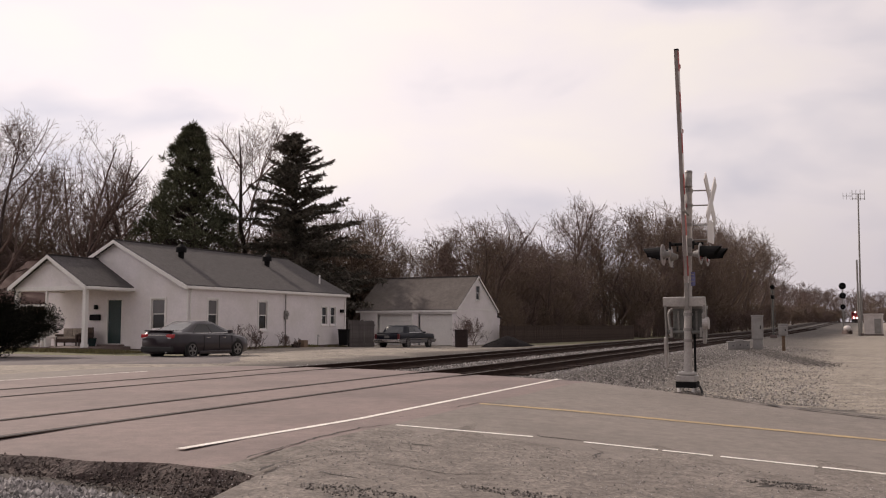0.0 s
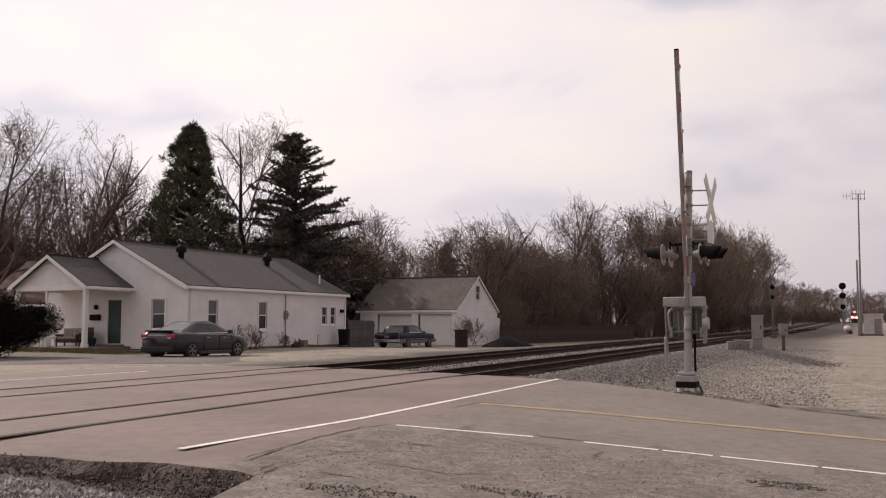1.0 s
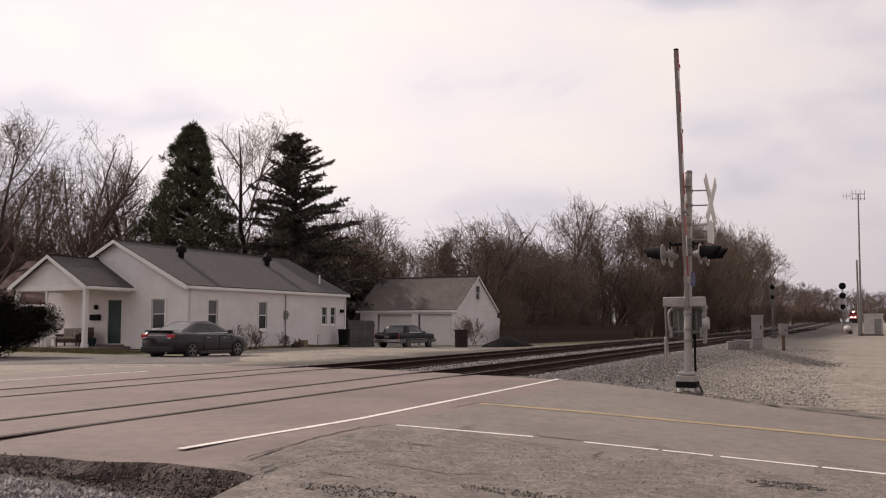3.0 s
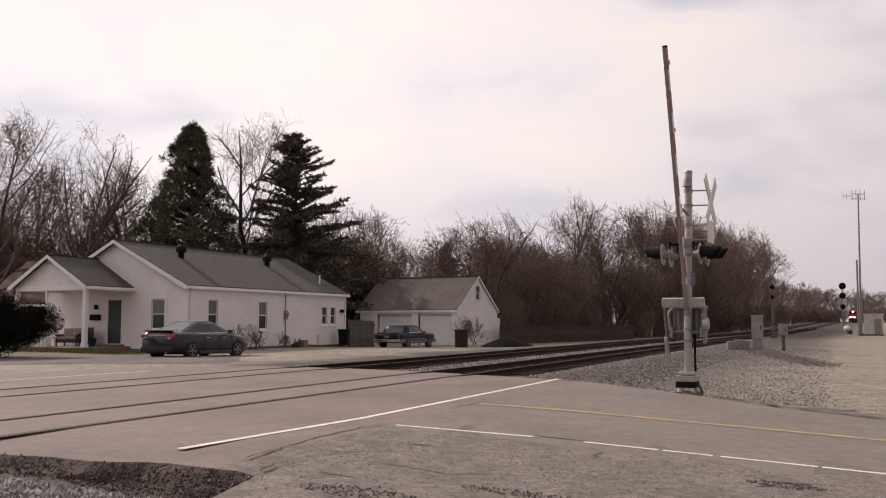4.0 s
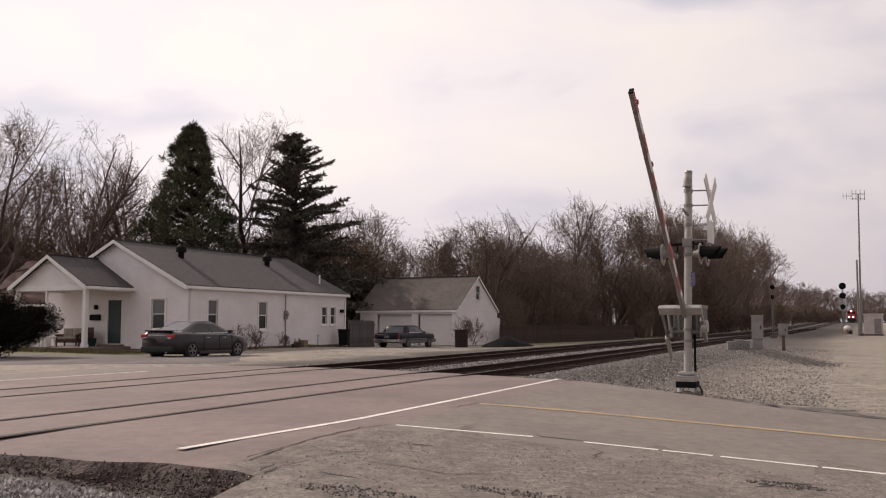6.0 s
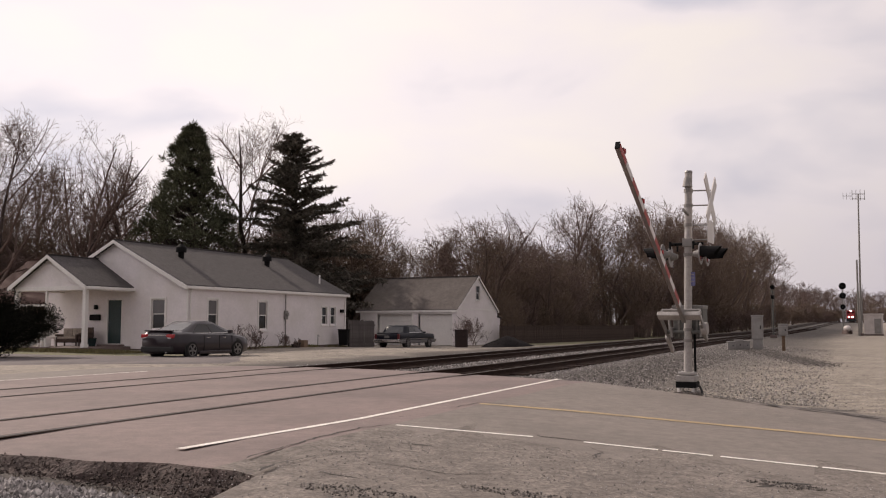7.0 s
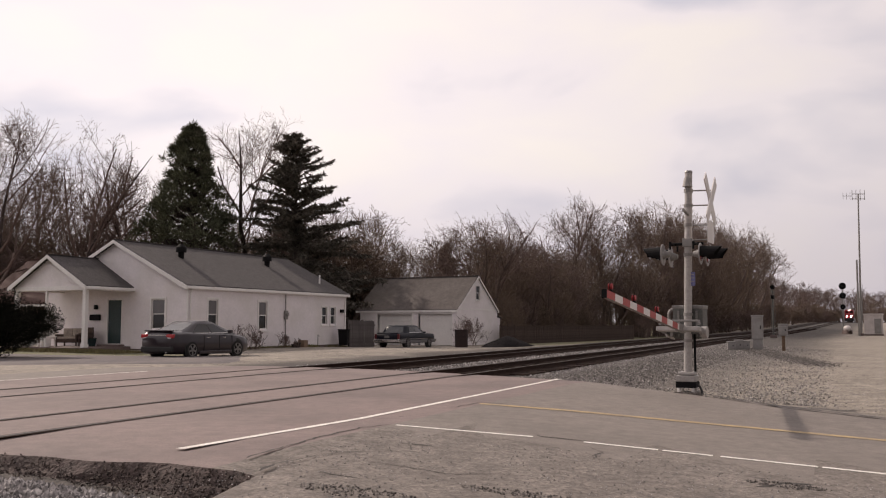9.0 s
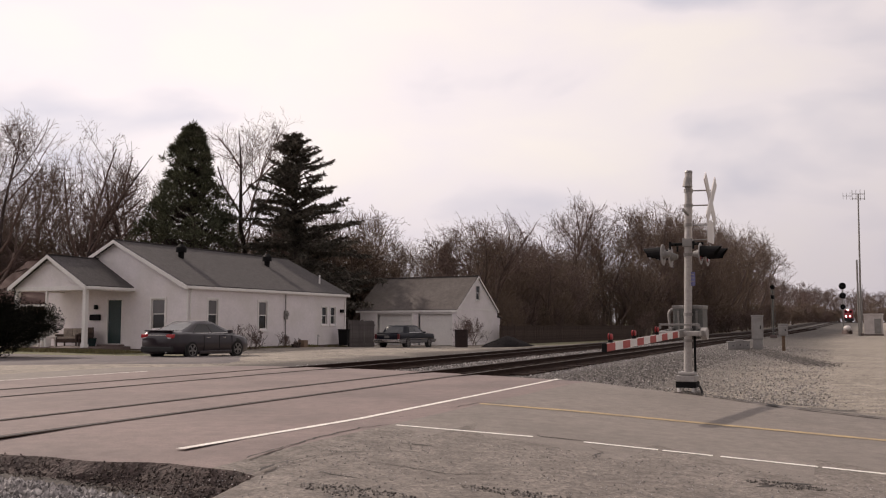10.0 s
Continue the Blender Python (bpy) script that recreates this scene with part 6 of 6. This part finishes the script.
part("pot", tube((0, 0, 0), (0, 0, 0.4), 0.16, 0.22, 16), "door_green", g)
part("soil", tube((0, 0, 0.36), (0, 0, 0.405), 0.2, 0.2, 16), "tie", g)

# ---- hedge, weeds ----


def leaf_bush(seed, place, rx, ry, rz, count, mat, label, leaf=0.07, name="bush"):
    """An evergreen bush: stems and thousands of small leaves in uneven lobes."""
    rng = random.Random(seed)
    b = thing(name, place, label, "bush")
    lobes = [(Vector((rng.uniform(-0.55, 0.55) * rx, rng.uniform(-0.55, 0.55) * ry, rng.uniform(0.25, 0.68) * rz)), rng.uniform(0.24, 0.42)) for _ in range(30)]
    verts, faces = [], []
    for _ in range(count):
        c, k = rng.choice(lobes)
        d = Vector((rng.gauss(0, 1), rng.gauss(0, 1), rng.gauss(0, 1))).normalized()
        q = rng.uniform(0.3, 1.04)
        p = c + Vector((d.x * rx * k * q, d.y * ry * k * q, d.z * rz * k * q * 0.9))
        if p.z < 0.03:
            continue
        pull = 0.66 + 0.34 * smooth(0.08, 0.45, p.z / rz)
        p.x, p.y = p.x * pull, p.y * pull
        o = (d + Vector((rng.uniform(-0.8, 0.8), rng.uniform(-0.8, 0.8), rng.uniform(-0.2, 0.9)))).normalized()
        w = o.orthogonal().normalized() * leaf * rng.uniform(0.3, 0.6)
        L = leaf * rng.uniform(0.9, 2.2)
        n = len(verts)
        verts += [p - w * 0.4, p + o * L * 0.5 + w, p + o * L, p + o * L * 0.5 - w]
        faces.append((n, n + 1, n + 2, n + 3))
    mesh_object("foliage", verts, faces, mat, b)
    segs = [(Vector((0, 0, -0.1)), c, 0.05, 0.02, 0) for c, k in lobes]
    tubes_mesh("stems", segs, "bark_dark", b, lambda l: 6, 0.015)
    return b


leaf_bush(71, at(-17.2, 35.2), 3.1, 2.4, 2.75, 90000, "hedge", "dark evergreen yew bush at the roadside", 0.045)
for i, (x, y, h) in enumerate(((3.6, 0, 1.6), (4.4, 0, 1.1), (6.9, 0, 1.1), (7.6, 0, 0.8))):
    bare_tree(80 + i, HOUSE @ pose(0.7, x, -0.1), h, "small bare garden shrub by the house wall", 1.3, 3, 0.05, 8, (5, 4), "bark", "twig", 0.008, 4, name="shrub", group="garden shrubs")
bare_tree(90, at(1.8, 64.6), 2.3, "bare twiggy shrub against the garage wall", 2.3, 3, 0.03, 9, (7, 5), "bark", "twig", 0.009, 7, name="shrub")


def grass_strip():
    """Short winter grass between the porch and the drive, thin along the house wall."""
    rng = random.Random(33)
    verts, faces = [], []
    for i in range(15000):
        if i < 12500:
            p = HOUSE @ Vector((rng.uniform(-11.5, 0.2), -3.15 - 1.9 * rng.random() ** 1.2, 0))
        else:
            p = HOUSE @ Vector((0.12 + 0.5 * rng.random() ** 2, rng.uniform(2.0, 14.5), 0))
        if noise.noise((p.x * 0.9, p.y * 0.9, 4)) < rng.uniform(-0.5, 0.15):
            continue
        p.z = ground_z(*to_su(p.x, p.y)) + 0.02
        h, a = rng.uniform(0.05, 0.17), rng.uniform(0, 6.28)
        w = Vector((math.cos(a), math.sin(a), 0)) * rng.uniform(0.012, 0.025)
        tip = p + Vector((rng.uniform(-0.06, 0.06), rng.uniform(-0.06, 0.06), h))
        k = len(verts)
        verts += [p - w, p + w, tip]
        faces.append((k, k + 1, k + 2))
    tagged(mesh_object("grass", verts, faces, "grass_blade"), "patchy green and brown winter grass before the porch", "grass", kind="stuff")


M["grass_blade"] = material("winter_grass_blades", (0.135, 0.125, 0.05), 0.9, var=0.3, fine=3, coarse=0.6, bump=0, tint=(0.19, 0.14, 0.085), island=0.4)
grass_strip()

# ---- loose stones, cracks and weeds on the ground ----


def stone_verts(rng, size):
    out = []
    for d in ((1, 0, 0), (-1, 0, 0), (0, 1, 0), (0, -1, 0), (0, 0, 1), (0, 0, -1)):
        v = Vector(d) * size * rng.uniform(0.55, 1.1)
        out.append(v + Vector((rng.uniform(-1, 1), rng.uniform(-1, 1), rng.uniform(-1, 1))) * size * 0.35)
    return out


OCT = ((0, 2, 4), (2, 1, 4), (1, 3, 4), (3, 0, 4), (2, 0, 5), (1, 2, 5), (3, 1, 5), (0, 3, 5))


def scatter_stones(name, count, where, size, label, mat="stone", seed=1):
    rng = random.Random(seed)
    verts, faces = [], []
    for _ in range(count):
        s, u = where(rng)
        z = ground_z(s, u)
        c = su(s, u, z + size * 0.25)
        k = len(verts)
        turn = Matrix.Rotation(rng.uniform(0, 6.28), 3, "Z")
        sz = size * rng.uniform(0.45, 1.2)
        verts += [c + turn @ v for v in stone_verts(rng, sz)]
        faces += [tuple(k + i for i in f) for f in OCT]
    ob = mesh_object(name, verts, faces, mat)
    tagged(ob, label, "stones", kind="stuff")


def dirt_stones():
    """Small dark stones caught in the dirt slope below the road's edge."""
    rng = random.Random(14)
    verts, faces = [], []
    for _ in range(2600):
        s, t = rng.uniform(-9.5, -3.9), rng.random()
        u = ROAD_U0 - 0.05 - 0.42 * t ** 1.4 + rng.uniform(-0.05, 0.05) - 2.6 * smooth(-4.6, -3.8, s)
        c = su(s, u, road_z(s, u) - 0.03 - 0.2 * t ** 0.8 + rng.uniform(-0.01, 0.012))
        k = len(verts)
        verts += [c + v for v in stone_verts(rng, rng.uniform(0.005, 0.019))]
        faces += [tuple(k + i for i in f) for f in OCT]
    tagged(mesh_object("dirt_crumbs", verts, faces, "crumb"), "dark stones and crumbs in the dirt below the road edge", "stones", kind="stuff")


def loose_chips():
    """Fine pale and dark chips on the old broken paving."""
    rng = random.Random(15)
    verts, faces = [], []
    for _ in range(4500):
        s, u = -4.7 + 9 * rng.random(), 5.2 + 4.6 * rng.random()
        c = su(s, u, road_z(s, u) + 0.003)
        k = len(verts)
        verts += [c + v for v in stone_verts(rng, rng.uniform(0.003, 0.010))]
        faces += [tuple(k + i for i in f) for f in OCT]
    tagged(mesh_object("loose_chips", verts, faces, "stone"), "fine pale stone chips on the old paving", "stones", kind="stuff")


loose_chips()
M["crumb"] = material("dark_crumbs", (0.068, 0.050, 0.043), 0.95, var=0.3, fine=30, coarse=5, island=0.6)
dirt_stones()
scatter_stones("ballast_stones", 9000, lambda r: (r.uniform(-9.5, -3.6), 4.7 + 1.55 * r.random() ** 0.8), 0.036, "loose pale grey ballast stones beside the crossing", seed=2)


def shoulder(r):
    u = 19.5 + 45 * r.random() ** 1.8
    s = -7.3 + 7.0 * r.random() ** 2.1 + r.gauss(0, 0.15)
    return (s, u) if u > road_far(s) + 0.1 else (s, road_far(s) + 0.3 + r.random() * 3)


M["shoulder_stone"] = material("mixed_grey_ballast", (0.27, 0.25, 0.235), 0.95, var=0.25, fine=30, coarse=6, bump=0.3, island=0.65)
scatter_stones("shoulder_stones", 24000, shoulder, 0.027, "grey ballast stones on the track shoulder", "shoulder_stone", 3)

scatter_stones("dark_shoulder_stones", 7000, lambda r: (-7.5 + 3.4 * r.random() ** 1.6, 21.2 + 24 * r.random() ** 1.6), 0.034, "dark brown-grey ballast stones along the near rail", "chip", 8)


def between(r):
    u = 23.5 + 60 * r.random() ** 1.5
    return r.choice((r.uniform(-12.2, -10.4), r.uniform(-12.2, -10.4), r.uniform(-7.5, -7.0), r.uniform(-16.2, -15.3))), u


scatter_stones("track_stones", 8000, between, 0.036, "grey ballast stones between the tracks", seed=4)
scatter_stones("lot_pebbles", 8000, lambda r: (-2.0 + 10 * r.random(), 18.6 + 40 * r.random() ** 1.6), 0.013, "scattered pale pebbles on the gravel lot", seed=5)
scatter_stones("drive_pebbles", 2500, lambda r: (-17.6 - 10 * r.random(), 24.2 + 30 * r.random()), 0.018, "scattered pale pebbles on the gravel drive", seed=6)


def tongue(r):
    t = r.random()
    return -4.6 + 4.0 * t + r.gauss(0, 0.35), 57 - 18 * t + r.gauss(0, 1.0)


scatter_stones("dark_ballast_stones", 5200, tongue, 0.04, "dark ballast stones strewn over the lot", "chip", 7)
M["crack"] = material("dark_crack_filling_and_edge_shade", (0.05, 0.043, 0.038), 0.95, var=0.3)


def crack(pts, width, seed, mat="crack"):
    """A wandering crack in the paving, a thin sunken-looking seam; also the road edge's painted shade."""
    rng = random.Random(seed)
    fine = []
    for a, b in zip(pts, pts[1:]):
        a, b = Vector(a), Vector(b)
        n = max(2, int((b - a).length / 0.12))
        fine += [a.lerp(b, i / n) + Vector((rng.uniform(-0.03, 0.03), rng.uniform(-0.03, 0.03))) for i in range(n)]
    fine.append(Vector(pts[-1]))
    verts, faces = [], []
    for i, p in enumerate(fine):
        d = (fine[min(i + 1, len(fine) - 1)] - fine[max(0, i - 1)]).normalized()
        w = width * rng.uniform(0.25, 1.3) * (0.3 if i in (0, len(fine) - 1) else 1)
        for k in (-1, 1):
            q = p + Vector((-d.y, d.x)) * k * w / 2
            verts.append(su(q.x, q.y, road_z(q.x, q.y) + 0.004))
    for i in range(len(fine) - 1):
        faces.append((2 * i, 2 * i + 1, 2 * i + 3, 2 * i + 2))
    mesh_object("crack", verts, faces, mat, road)


crack([(-4.96, 7.16), (-5.02, 7.61), (-5.15, 8.76), (-5.16, 9.82), (-4.99, 10.23)], 0.035, 0)
crack([(-4.5, 6.63), (-4.56, 6.91), (-4.59, 7.1)], 0.05, 1)
crack([(-3.31, 10.62), (-3.02, 10.58), (-2.67, 10.62)], 0.07, 2)
crack([(-5.17, 12.65), (-5.14, 13.73), (-4.67, 13.71)], 0.03, 3)
crack([(-4.61, 13.67), (-4.13, 13.68), (-3.79, 13.74), (-3.1, 13.51)], 0.035, 4)
crack([(-4.3, 8.94), (-3.92, 9.03)], 0.04, 5)
crack([(-4.13, 7.03), (-3.67, 6.98)], 0.03, 6)
crack([(-0.7, 8.86), (-0.43, 9.26), (-0.24, 9.34)], 0.06, 7)
crack([(-5.29, 11.0), (-5.16, 11.8)], 0.02, 8)
crack([(-2.57, 10.22), (-2.34, 9.92), (-2.31, 9.4)], 0.02, 9)
crack([(-4.61, 7.08), (-4.48, 8.07), (-3.79, 8.67)], 0.02, 10)
crack([(-4.09, 7.78), (-3.13, 7.66), (-2.74, 8.04)], 0.02, 11)

# far road edge from the mast base: sunken lip, its shadow painted dark
crack([(-2.48, 18.80), (-1.8, 18.27), (-0.96, 17.50), (-0.23, 17.24), (0.5, 16.95), (2.2, 16.6)], 0.16, 12)


def rough_patch(s0, u0, rs, ru, seed):
    """A spot where the paving has broken up into loose dark chips."""
    rng = random.Random(seed)
    verts, faces = [], []
    for _ in range(260):
        a, r = rng.uniform(0, 6.28), math.sqrt(rng.random())
        s, u = s0 + rs * r * math.cos(a), u0 + ru * r * math.sin(a)
        c = su(s, u, road_z(s, u) + 0.006)
        k = len(verts)
        verts += [c + v for v in stone_verts(rng, rng.uniform(0.004, 0.014))]
        faces += [tuple(k + i for i in f) for f in OCT]
    ob = mesh_object("broken_paving", verts, faces, "chip", road)
    ob["kind"] = "stuff"


rough_patch(-3.44, 6.47, 0.5, 0.2, 0)
rough_patch(-2.18, 7.21, 0.7, 0.12, 1)
rough_patch(-0.47, 9.1, 0.35, 0.15, 2)

motions()
